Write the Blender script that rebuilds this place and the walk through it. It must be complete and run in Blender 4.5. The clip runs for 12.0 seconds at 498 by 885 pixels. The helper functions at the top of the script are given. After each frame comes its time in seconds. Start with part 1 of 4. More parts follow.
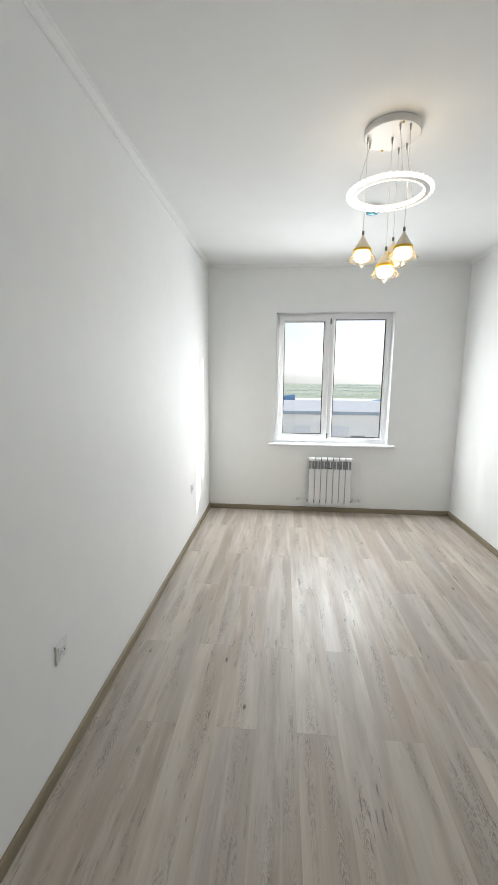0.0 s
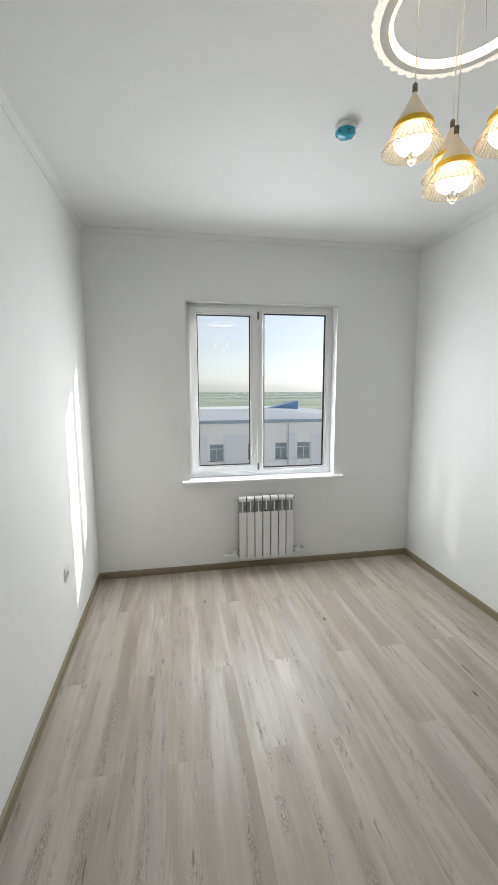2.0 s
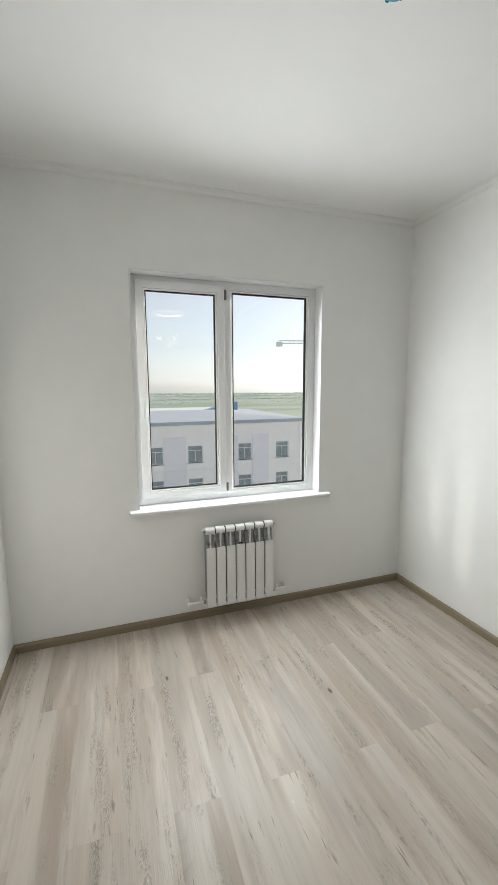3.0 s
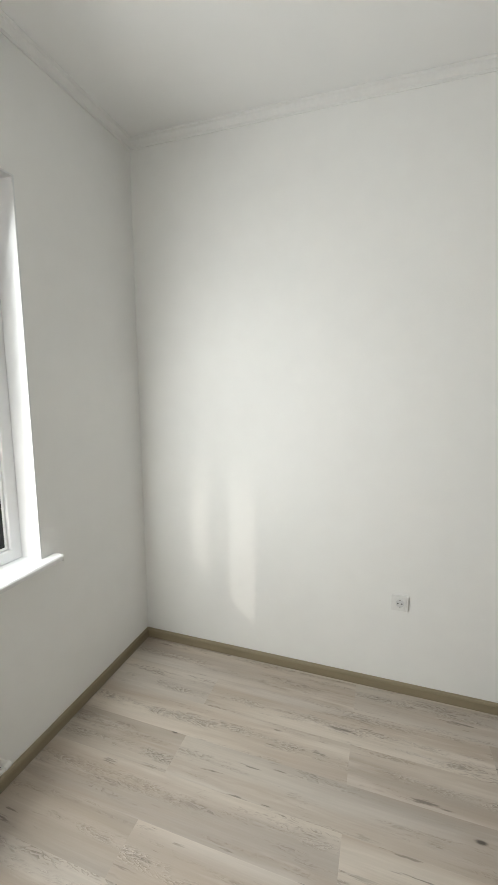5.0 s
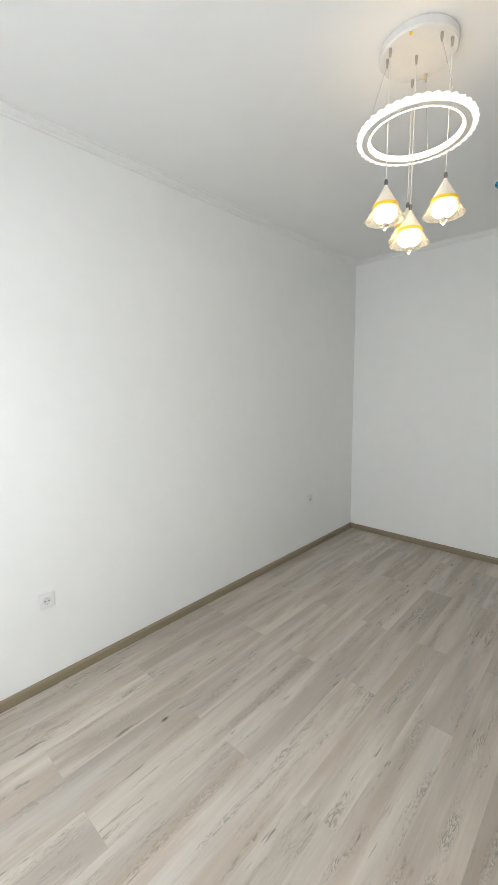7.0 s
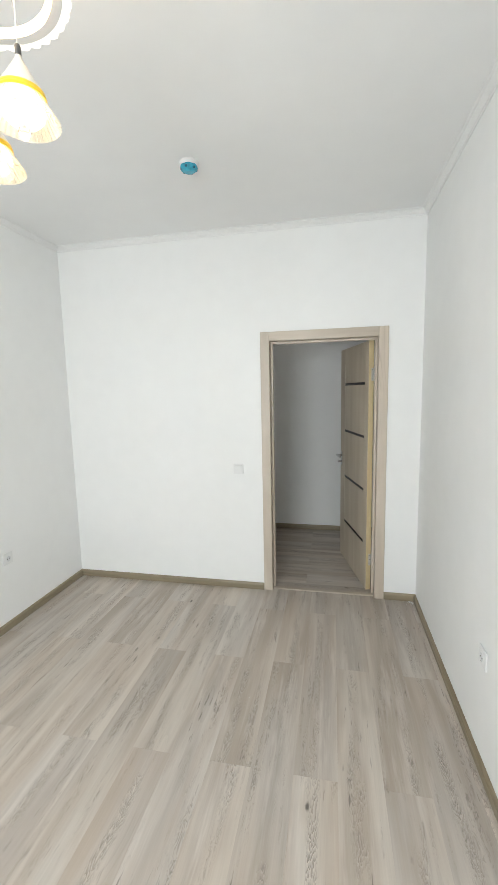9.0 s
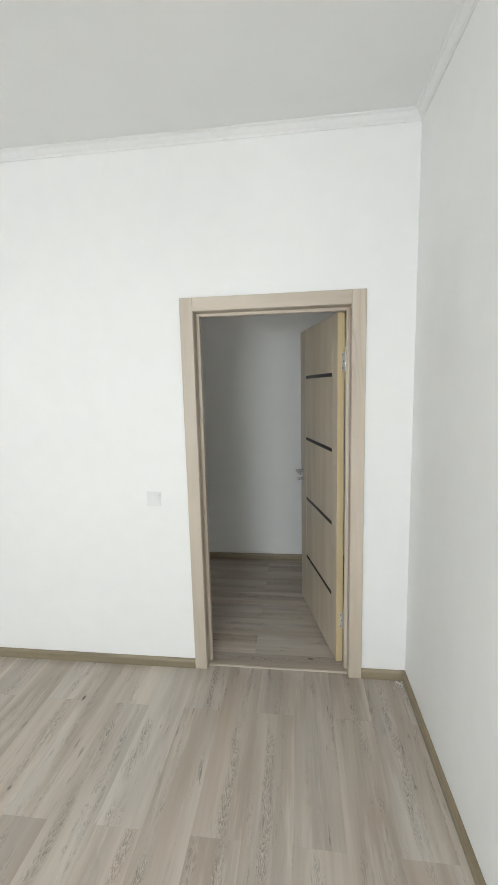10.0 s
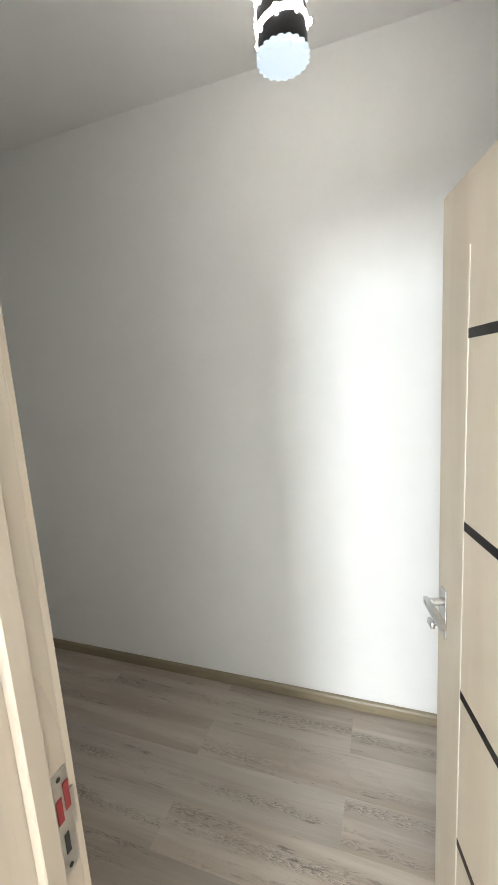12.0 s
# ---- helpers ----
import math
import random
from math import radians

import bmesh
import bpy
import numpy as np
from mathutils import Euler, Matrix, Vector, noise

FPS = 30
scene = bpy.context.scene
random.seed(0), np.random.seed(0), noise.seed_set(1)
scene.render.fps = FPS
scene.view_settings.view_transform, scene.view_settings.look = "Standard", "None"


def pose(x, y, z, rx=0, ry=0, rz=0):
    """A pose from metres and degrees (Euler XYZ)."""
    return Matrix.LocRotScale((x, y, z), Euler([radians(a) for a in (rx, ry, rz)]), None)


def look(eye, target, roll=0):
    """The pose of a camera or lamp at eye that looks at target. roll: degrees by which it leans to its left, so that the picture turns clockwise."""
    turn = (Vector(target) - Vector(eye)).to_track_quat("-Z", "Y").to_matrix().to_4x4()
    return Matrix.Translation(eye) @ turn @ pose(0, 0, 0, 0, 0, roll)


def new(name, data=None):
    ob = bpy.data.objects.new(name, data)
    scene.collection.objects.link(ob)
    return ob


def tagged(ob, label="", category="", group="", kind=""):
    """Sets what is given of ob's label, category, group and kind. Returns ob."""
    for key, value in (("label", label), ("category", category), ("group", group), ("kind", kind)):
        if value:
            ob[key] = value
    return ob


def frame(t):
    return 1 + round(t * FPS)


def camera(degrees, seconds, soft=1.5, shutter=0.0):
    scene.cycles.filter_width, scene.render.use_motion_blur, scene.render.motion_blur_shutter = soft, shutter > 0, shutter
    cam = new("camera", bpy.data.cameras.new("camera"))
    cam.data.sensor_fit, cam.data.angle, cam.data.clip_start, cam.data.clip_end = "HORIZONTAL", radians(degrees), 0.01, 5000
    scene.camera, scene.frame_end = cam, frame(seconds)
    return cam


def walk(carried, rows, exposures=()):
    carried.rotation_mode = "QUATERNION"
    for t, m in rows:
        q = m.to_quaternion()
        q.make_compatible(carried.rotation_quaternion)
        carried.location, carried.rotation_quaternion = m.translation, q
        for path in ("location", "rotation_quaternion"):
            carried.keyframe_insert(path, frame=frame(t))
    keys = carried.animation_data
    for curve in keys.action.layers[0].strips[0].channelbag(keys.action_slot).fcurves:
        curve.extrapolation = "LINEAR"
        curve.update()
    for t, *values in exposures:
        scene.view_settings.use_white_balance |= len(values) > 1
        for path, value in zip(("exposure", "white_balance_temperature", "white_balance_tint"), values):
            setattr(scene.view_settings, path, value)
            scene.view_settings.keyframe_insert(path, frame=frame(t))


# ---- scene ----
cam = camera(63.6, 12.0)
PATH = [
    (0, (0.883, -0.025, 1.611), (0.72, 1.942, 1.29), 0.5),
    (0.5, (0.853, 0.29, 1.633), (0.837, 2.267, 1.326), 0.4),
    (1, (0.746, 0.606, 1.639), (0.874, 2.58, 1.344), 0.2),
    (1.5, (0.687, 0.909, 1.627), (0.944, 2.872, 1.345), 0.1),
    (2, (0.688, 1.294, 1.648), (1.043, 3.242, 1.37), -0.2),
    (2.5, (0.63, 1.705, 1.628), (1.097, 3.632, 1.364), -0.3),
    (2.7, (0.627, 1.862, 1.638), (1.155, 3.772, 1.371), -0.3),
    (4.3, (0.779, 3.055, 1.593), (2.269, 4.358, 1.307), -0.1),
    (4.5, (0.809, 3.173, 1.585), (2.437, 4.3, 1.299), -0.1),
    (5, (0.857, 3.39, 1.571), (2.734, 4.021, 1.289), -0.0),
    (5.5, (0.844, 3.561, 1.541), (2.827, 3.609, 1.283), -0.3),
    (6, (0.871, 3.655, 1.531), (2.785, 3.135, 1.273), -1.0),
    (6.5, (0.798, 3.832, 1.596), (2.47, 2.77, 1.317), -1.0),
    (7, (0.732, 3.996, 1.6), (2.08, 2.545, 1.323), -0.7),
    (7.2, (0.688, 4.032, 1.593), (1.912, 2.472, 1.33), -0.7),
    (7.5, (0.67, 4.057, 1.598), (1.695, 2.359, 1.339), -0.7),
    (7.7, (0.646, 4.045, 1.585), (1.557, 2.282, 1.339), -0.9),
    (9.3, (0.629, 2.83, 1.654), (0.964, 0.876, 1.391), -1.2),
    (9.5, (0.608, 2.632, 1.632), (0.904, 0.672, 1.365), -1.2),
    (10, (0.58, 2.113, 1.625), (0.82, 0.146, 1.354), -1.4),
    (10.5, (0.64, 1.62, 1.635), (0.844, -0.349, 1.349), -1.5),
    (11, (0.591, 1.109, 1.613), (0.801, -0.858, 1.317), -1.6),
    (11.5, (0.633, 0.637, 1.591), (0.953, -1.314, 1.287), -2.4),
    (12, (0.675, 0.242, 1.624), (1.34, -1.617, 1.303), -3.7),
]
walk(cam, [(t, look(eye, target, roll)) for t, eye, target, roll in PATH],
     exposures=[(0, 0.38, 6500, 10), (1.5, -0.02, 6500, 10), (2.5, -0.08, 6600, 9), (4.5, -0.12, 7000, 9), (6, 0.22, 6600, 10), (7.5, 0.52, 6550, 10),
                (9.5, 1.2, 6500, 9), (10.5, 1.15, 6500, 9), (11.2, 1.5, 6550, 10), (11.6, 2.4, 6550, 10), (12, 3.0, 6550, 10)])

# ---- plan, in metres ----
W, L, H = 2.888, 4.75, 2.862         # living room
WALL = 0.125                         # partition towards the hall
HALL_Y = -1.528                      # far wall of the hall
HALL_X0, HALL_X1, HALL_H = -0.7, 3.0, 2.845
WX0, WX1, WZ0, WZ1 = 0.786, 2.122, 0.835, 2.352   # window opening
OUT = 4.925                          # outer face of the facade
DX0, DX1, DZ = 0.306, 1.115, 2.022   # clear edges of the door casing
GROUND = -15.5

# ---- light ----
SUN_DIR = Vector((1.0, 0.445, 0.415)).normalized()
world = bpy.data.worlds.new("world")
scene.world = world
world.use_nodes = True
wn = world.node_tree.nodes
sky = wn.new("ShaderNodeTexSky")
sky.sky_type = "NISHITA"
sky.sun_disc = False
sky.sun_elevation = math.asin(SUN_DIR.z)
sky.sun_rotation = math.atan2(SUN_DIR.x, SUN_DIR.y)
sky.air_density, sky.dust_density, sky.ozone_density = 1.0, 0.6, 1.5
haze = wn.new("ShaderNodeHueSaturation")
haze.inputs["Saturation"].default_value = 0.28
haze.inputs["Value"].default_value = 1.1
world.node_tree.links.new(sky.outputs[0], haze.inputs["Color"])
tint = wn.new("ShaderNodeVectorMath")
tint.operation = "MULTIPLY"
tint.inputs[1].default_value = (0.90, 0.96, 1.03)
world.node_tree.links.new(haze.outputs[0], tint.inputs[0])
world.node_tree.links.new(tint.outputs[0], wn["Background"].inputs[0])
wn["Background"].inputs[1].default_value = 0.15

sun = new("sun", bpy.data.lights.new("sun", "SUN"))
sun.data.energy = 5.0
sun.data.angle = radians(0.5)
sun.data.color = (1.0, 0.95, 0.88)
sun.matrix_world = look(SUN_DIR * 60, (0, 0, 0))

# skylight falling in through the opening, leaning down from the sky
tall = (WZ1 - WZ0 - 0.24) / 8
for k in range(8):
    day = new("window_daylight", bpy.data.lights.new("window_daylight", "AREA"))
    day.data.shape = "RECTANGLE"
    day.data.size, day.data.size_y = WX1 - WX0 - 0.14, tall
    day.data.energy = 3.95
    day.data.color = (0.905, 0.965, 1.0)
    mid_z = WZ0 + 0.13 + tall * (k + 0.5)
    day.matrix_world = look(((WX0 + WX1) / 2, 4.786, mid_z), ((WX0 + WX1) / 2, 4.786 - 1.0, mid_z - 0.29))

# added spot lamp for low sunlight thrown back by unseen windows outside
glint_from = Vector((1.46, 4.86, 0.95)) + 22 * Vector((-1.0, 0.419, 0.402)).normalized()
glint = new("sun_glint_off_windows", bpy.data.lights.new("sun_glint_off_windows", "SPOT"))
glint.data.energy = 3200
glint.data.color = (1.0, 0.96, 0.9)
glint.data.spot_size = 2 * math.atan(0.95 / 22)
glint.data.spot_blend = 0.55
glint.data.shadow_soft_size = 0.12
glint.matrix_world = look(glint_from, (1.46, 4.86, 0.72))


# ---- materials ----
def material(name, color, rough=0.5, metal=0.0, vary=0.06, grain=40.0, bump=0.0, bump_scale=120.0, spec=0.5, stretch=(1, 1, 1), coat=0.0):
    """Plain painted, plastic or metal surface with two scales of variation and fine relief."""
    m = bpy.data.materials.new(name)
    m.use_nodes = True
    nt, n = m.node_tree, m.node_tree.nodes
    b = n["Principled BSDF"]
    b.inputs["Roughness"].default_value = rough
    b.inputs["Metallic"].default_value = metal
    b.inputs["Specular IOR Level"].default_value = spec
    b.inputs["Coat Weight"].default_value = coat
    tc = n.new("ShaderNodeTexCoord")
    mp = n.new("ShaderNodeMapping")
    mp.inputs["Scale"].default_value = stretch
    nt.links.new(tc.outputs["Object"], mp.inputs[0])
    small, large = n.new("ShaderNodeTexNoise"), n.new("ShaderNodeTexNoise")
    small.inputs["Scale"].default_value = grain
    small.inputs["Detail"].default_value = 4
    large.inputs["Scale"].default_value = 1.7
    add = n.new("ShaderNodeMath")
    add.operation = "ADD"
    ramp = n.new("ShaderNodeMapRange")
    ramp.inputs["From Min"].default_value, ramp.inputs["From Max"].default_value = 0.6, 1.4
    ramp.inputs["To Min"].default_value, ramp.inputs["To Max"].default_value = 1 - vary, 1 + vary
    mul = n.new("ShaderNodeVectorMath")
    mul.operation = "SCALE"
    mul.inputs[0].default_value = color[:3]
    for tex in (small, large):
        nt.links.new(mp.outputs[0], tex.inputs["Vector"])
    nt.links.new(small.outputs["Fac"], add.inputs[0])
    nt.links.new(large.outputs["Fac"], add.inputs[1])
    nt.links.new(add.outputs[0], ramp.inputs["Value"])
    nt.links.new(ramp.outputs[0], mul.inputs["Scale"])
    nt.links.new(mul.outputs[0], b.inputs["Base Color"])
    if bump:
        bt, bp = n.new("ShaderNodeTexNoise"), n.new("ShaderNodeBump")
        bt.inputs["Scale"].default_value = bump_scale
        bt.inputs["Detail"].default_value = 5
        bp.inputs["Strength"].default_value = bump
        bp.inputs["Distance"].default_value = 0.002
        nt.links.new(mp.outputs[0], bt.inputs["Vector"])
        nt.links.new(bt.outputs["Fac"], bp.inputs["Height"])
        nt.links.new(bp.outputs[0], b.inputs["Normal"])
    return m


def glow(name, color, strength):
    m = bpy.data.materials.new(name)
    m.use_nodes = True
    b = m.node_tree.nodes["Principled BSDF"]
    b.inputs["Base Color"].default_value = (0.8, 0.8, 0.8, 1)
    b.inputs["Emission Color"].default_value = (*color, 1)
    b.inputs["Emission Strength"].default_value = strength
    return m


def clear(name, color, rough=0.0, ior=1.45):
    m = bpy.data.materials.new(name)
    m.use_nodes = True
    b = m.node_tree.nodes["Principled BSDF"]
    b.inputs["Base Color"].default_value = (*color, 1)
    b.inputs["Transmission Weight"].default_value = 1.0
    b.inputs["Roughness"].default_value = rough
    b.inputs["IOR"].default_value = ior
    return m


def wood(name, light, mid, dark, rough, axis="Y", knots=True, fine=1.0, contrast=1.0, lines=1.0):
    """Printed or veneered wood: long streaks, arched grain lines, knots; varied from piece to piece."""
    m = bpy.data.materials.new(name)
    m.use_nodes = True
    nt, n = m.node_tree, m.node_tree.nodes
    link = nt.links.new
    b = n["Principled BSDF"]
    tc, info = n.new("ShaderNodeTexCoord"), n.new("ShaderNodeObjectInfo")
    off = n.new("ShaderNodeVectorMath")
    off.operation = "SCALE"
    off.inputs[0].default_value = (17.3, 41.7, 9.1)
    link(info.outputs["Random"], off.inputs["Scale"])
    add = n.new("ShaderNodeVectorMath")
    link(tc.outputs["Object"], add.inputs[0])
    link(off.outputs[0], add.inputs[1])

    def noise_at(along, across, detail=4.0, rough_=0.55, distort=0.0):
        mp = n.new("ShaderNodeMapping")
        s = {"X": (along, across, across), "Y": (across, along, across), "Z": (across, across, along)}[axis]
        mp.inputs["Scale"].default_value = s
        link(add.outputs[0], mp.inputs[0])
        t = n.new("ShaderNodeTexNoise")
        t.inputs["Scale"].default_value = 1.0
        t.inputs["Detail"].default_value = detail
        t.inputs["Roughness"].default_value = rough_
        t.inputs["Distortion"].default_value = distort
        link(mp.outputs[0], t.inputs["Vector"])
        return t.outputs["Fac"]

    def math_(op, a, c, clamp=False):
        k = n.new("ShaderNodeMath")
        k.operation = op
        k.use_clamp = clamp
        for i, v in enumerate((a, c)):
            if isinstance(v, (int, float)):
                k.inputs[i].default_value = v
            else:
                link(v, k.inputs[i])
        return k.outputs[0]

    def ranged(v, a, c, lo=0.0, hi=1.0):
        k = n.new("ShaderNodeMapRange")
        k.interpolation_type = "SMOOTHSTEP"
        for key, val in (("From Min", a), ("From Max", c), ("To Min", lo), ("To Max", hi)):
            k.inputs[key].default_value = val
        link(v, k.inputs["Value"])
        return k.outputs[0]

    def mix(f, a, c):
        k = n.new("ShaderNodeMix")
        k.data_type = "RGBA"
        link(f, k.inputs["Factor"])
        for i, v in ((6, a), (7, c)):
            if isinstance(v, tuple):
                k.inputs[i].default_value = (*v, 1)
            else:
                link(v, k.inputs[i])
        return k.outputs[2]

    streak = ranged(noise_at(0.8, 9.0, 3.0, 0.5, 0.3), 0.33, 0.68)
    grain = ranged(noise_at(5.0, 170.0 * fine, 3.0), 0.35, 0.75)
    # long arched grain: level lines of a stretched noise field
    saw = math_("FRACT", math_("MULTIPLY", noise_at(0.75, 6.0, 1.5, 0.45, 0.25), 15.0), 0.0)
    zone = ranged(noise_at(0.8, 5.0, 2.0), 0.5, 0.66)
    arch = math_("MULTIPLY", math_("MULTIPLY", ranged(saw, 0.62, 0.98), zone), (0.10 if knots else 0.26) * lines)
    # short rippled figure along the middle of a board
    ripple = math_("FRACT", math_("MULTIPLY", noise_at(11.0, 42.0, 2.6, 0.6, 0.5), 7.0), 0.0)
    patch = ranged(noise_at(1.5, 17.0, 4.0, 0.66), 0.53, 0.67)
    figure = math_("MULTIPLY", math_("MULTIPLY", ranged(ripple, 0.3, 1.0), patch), 0.55 * lines if knots else 0.0)
    col = mix(streak, light, mid)
    cool = ranged(noise_at(0.5, 3.5, 2.0), 0.42, 0.62)
    if knots:
        col = mix(math_("MULTIPLY", cool, 0.2), col, tuple(0.9 * sum(light) / 3 * k for k in (0.98, 1.0, 1.03)))
    shade = math_("MULTIPLY", math_("SUBTRACT", 1.0, grain), 0.085 * contrast)
    col = mix(shade, col, dark)
    col = mix(math_("MULTIPLY", patch, 0.22 if knots else 0.0), col, mid)
    col = mix(arch, col, dark)
    col = mix(figure, col, dark)
    if knots:
        # cathedral figure: nested arches along the middle of the board, dark and limed lines
        sep = n.new("ShaderNodeSeparateXYZ")
        link(tc.outputs["Object"], sep.inputs[0])
        across, along = (sep.outputs[0], sep.outputs[1]) if axis == "Y" else (sep.outputs[1], sep.outputs[0])
        heart = math_("MULTIPLY", math_("SUBTRACT", math_("FRACT", math_("MULTIPLY", info.outputs["Random"], 37.0), 0.0), 0.5), 0.10)
        sway = math_("MULTIPLY", math_("SUBTRACT", noise_at(1.6, 0.5, 2.0), 0.5), 0.07)
        u = math_("ABSOLUTE", math_("ADD", math_("ADD", across, heart), sway), 0.0)
        bow = math_("POWER", math_("MULTIPLY", u, 70.0), 1.4)
        field = math_("ADD", math_("ADD", math_("MULTIPLY", along, 24.0), bow), math_("MULTIPLY", noise_at(7.0, 46.0, 4.0, 0.66), 7.0))
        ring = math_("FRACT", field, 0.0)
        inside = math_("MULTIPLY", ranged(u, 0.034, 0.008), ranged(noise_at(2.4, 9.0, 4.0, 0.68), 0.44, 0.60))
        col = mix(math_("MULTIPLY", inside, 0.55), col, tuple(c * k for c, k in zip(mid, (0.92, 0.95, 0.98))))
        col = mix(math_("MULTIPLY", math_("MULTIPLY", ranged(ring, 0.45, 0.95), inside), 0.62), col, dark)
        col = mix(math_("MULTIPLY", math_("MULTIPLY", ranged(ring, 0.30, 0.04), inside), 0.5), col, tuple(min(1.0, c * 1.25) for c in light))
        # warm and cool bands along the board, and short dark checks
        warm = ranged(noise_at(0.55, 7.5, 3.0, 0.6), 0.47, 0.68)
        col = mix(math_("MULTIPLY", warm, 0.5), col, tuple(c * k for c, k in zip(mid, (0.95, 0.90, 0.86))))
        chalk = ranged(noise_at(1.1, 12.0, 4.0, 0.65), 0.53, 0.72)
        col = mix(math_("MULTIPLY", chalk, 0.5), col, tuple(min(1.0, c * k) for c, k in zip(light, (1.12, 1.15, 1.2))))
        check = math_("MULTIPLY", ranged(noise_at(6.0, 62.0, 3.0, 0.6), 0.62, 0.70), ranged(noise_at(1.7, 6.0, 2.0), 0.46, 0.60))
        col = mix(math_("MULTIPLY", check, 0.6), col, tuple(c * 0.8 for c in dark))
        mp = n.new("ShaderNodeMapping")
        s = {"X": (2.6, 6.0, 6.0), "Y": (6.0, 2.6, 6.0), "Z": (6.0, 6.0, 2.6)}[axis]
        mp.inputs["Scale"].default_value = s
        link(add.outputs[0], mp.inputs[0])
        v = n.new("ShaderNodeTexVoronoi")
        v.inputs["Scale"].default_value = 1.0
        v.inputs["Randomness"].default_value = 1.0
        link(mp.outputs[0], v.inputs["Vector"])
        pick = n.new("ShaderNodeSeparateColor")
        link(v.outputs["Color"], pick.inputs[0])
        few = math_("GREATER_THAN", pick.outputs[0], 0.50)
        wobble = math_("ADD", v.outputs["Distance"], math_("MULTIPLY", noise_at(30, 60, 2.0), 0.05))
        knot = math_("MULTIPLY", ranged(wobble, 0.095, 0.045), few)
        halo = math_("MULTIPLY", ranged(wobble, 0.30, 0.07), math_("MULTIPLY", few, 0.45))
        col = mix(halo, col, mid)
        col = mix(math_("MULTIPLY", knot, 0.8), col, tuple(c * 0.42 for c in dark))
    tone = ranged(info.outputs["Random"], 0.0, 1.0, 0.92, 1.06)
    sc = n.new("ShaderNodeVectorMath")
    sc.operation = "SCALE"
    link(col, sc.inputs[0])
    link(tone, sc.inputs["Scale"])
    link(sc.outputs[0], b.inputs["Base Color"])
    link(ranged(streak, 0, 1, rough - 0.04, rough + 0.06), b.inputs["Roughness"])
    bp = n.new("ShaderNodeBump")
    bp.inputs["Strength"].default_value = 0.18
    bp.inputs["Distance"].default_value = 0.0012
    link(math_("SUBTRACT", grain, arch), bp.inputs["Height"])
    link(bp.outputs[0], b.inputs["Normal"])
    return m


M_WALL = material("white_wall_paint", (0.872, 0.874, 0.862), 0.62, vary=0.018, grain=9, bump=0.25, bump_scale=260, spec=0.35)
M_CEIL = material("white_ceiling_paint", (0.87, 0.872, 0.865), 0.7, vary=0.015, grain=6, bump=0.12, bump_scale=200, spec=0.3)
M_FOAM = material("white_foam_moulding", (0.82, 0.82, 0.81), 0.6, vary=0.03, grain=60, bump=0.15)
M_PVC = material("white_window_plastic", (0.83, 0.84, 0.85), 0.26, vary=0.02, grain=14, bump=0.03)
M_PLASTIC = material("white_fitting_plastic", (0.80, 0.80, 0.79), 0.3, vary=0.02, grain=30)
M_PLASTIC_GREY = material("socket_well_plastic", (0.66, 0.67, 0.68), 0.35, vary=0.04)
M_BLACK = material("black_rubber", (0.02, 0.02, 0.022), 0.55, vary=0.15)
M_STRIP = material("black_glass_strip", (0.010, 0.009, 0.010), 0.2, vary=0.1, spec=0.2)
M_CHROME = material("brushed_chrome", (0.62, 0.62, 0.62), 0.24, 1.0, vary=0.06, grain=90)
M_DARKMETAL = material("dark_metal", (0.16, 0.155, 0.15), 0.4, 0.8, vary=0.1)
M_STEEL = material("dull_steel", (0.48, 0.47, 0.45), 0.38, 1.0, vary=0.12, grain=70)
M_ENAMEL = material("white_radiator_enamel", (0.80, 0.80, 0.80), 0.28, vary=0.02, grain=22, bump=0.05)
M_PIPE = material("white_pipe_plastic", (0.78, 0.78, 0.76), 0.38, vary=0.03)
M_GLASS = clear("window_glass", (1.0, 1.0, 1.0))
M_NICKEL = material("satin_nickel", (0.62, 0.60, 0.56), 0.42, 0.35, vary=0.08)
M_FLOOR = wood("grey_oak_laminate", (0.610, 0.547, 0.475), (0.432, 0.366, 0.303), (0.120, 0.100, 0.085), 0.40)
M_HALLFLOOR = wood("grey_oak_laminate_hall", (0.610, 0.547, 0.475), (0.432, 0.366, 0.303), (0.120, 0.100, 0.085), 0.40, axis="X")
M_BASE = wood("olive_wood_baseboard", (0.315, 0.26, 0.178), (0.245, 0.20, 0.13), (0.14, 0.11, 0.065), 0.42, axis="Y", knots=False, contrast=0.7)
M_BASEX = wood("olive_wood_baseboard_x", (0.315, 0.26, 0.178), (0.245, 0.20, 0.13), (0.14, 0.11, 0.065), 0.42, axis="X", knots=False, contrast=0.7)
M_DOOR = wood("pale_larch_laminate", (0.565, 0.495, 0.395), (0.51, 0.44, 0.345), (0.33, 0.265, 0.19), 0.42, axis="Z", knots=False, contrast=0.45, lines=0.35)
M_CASING = wood("pale_larch_casing", (0.62, 0.545, 0.455), (0.53, 0.455, 0.37), (0.34, 0.275, 0.20), 0.42, axis="Z", knots=False, contrast=1.0, lines=2.2, fine=0.35)
M_CASINGX = wood("pale_larch_casing_top", (0.62, 0.545, 0.455), (0.53, 0.455, 0.37), (0.34, 0.275, 0.20), 0.42, axis="X", knots=False, contrast=0.8, lines=0.9, fine=0.5)
M_EDGE = material("raw_pine_edge", (0.62, 0.50, 0.29), 0.55, vary=0.08, grain=30, stretch=(1, 1, 0.08))


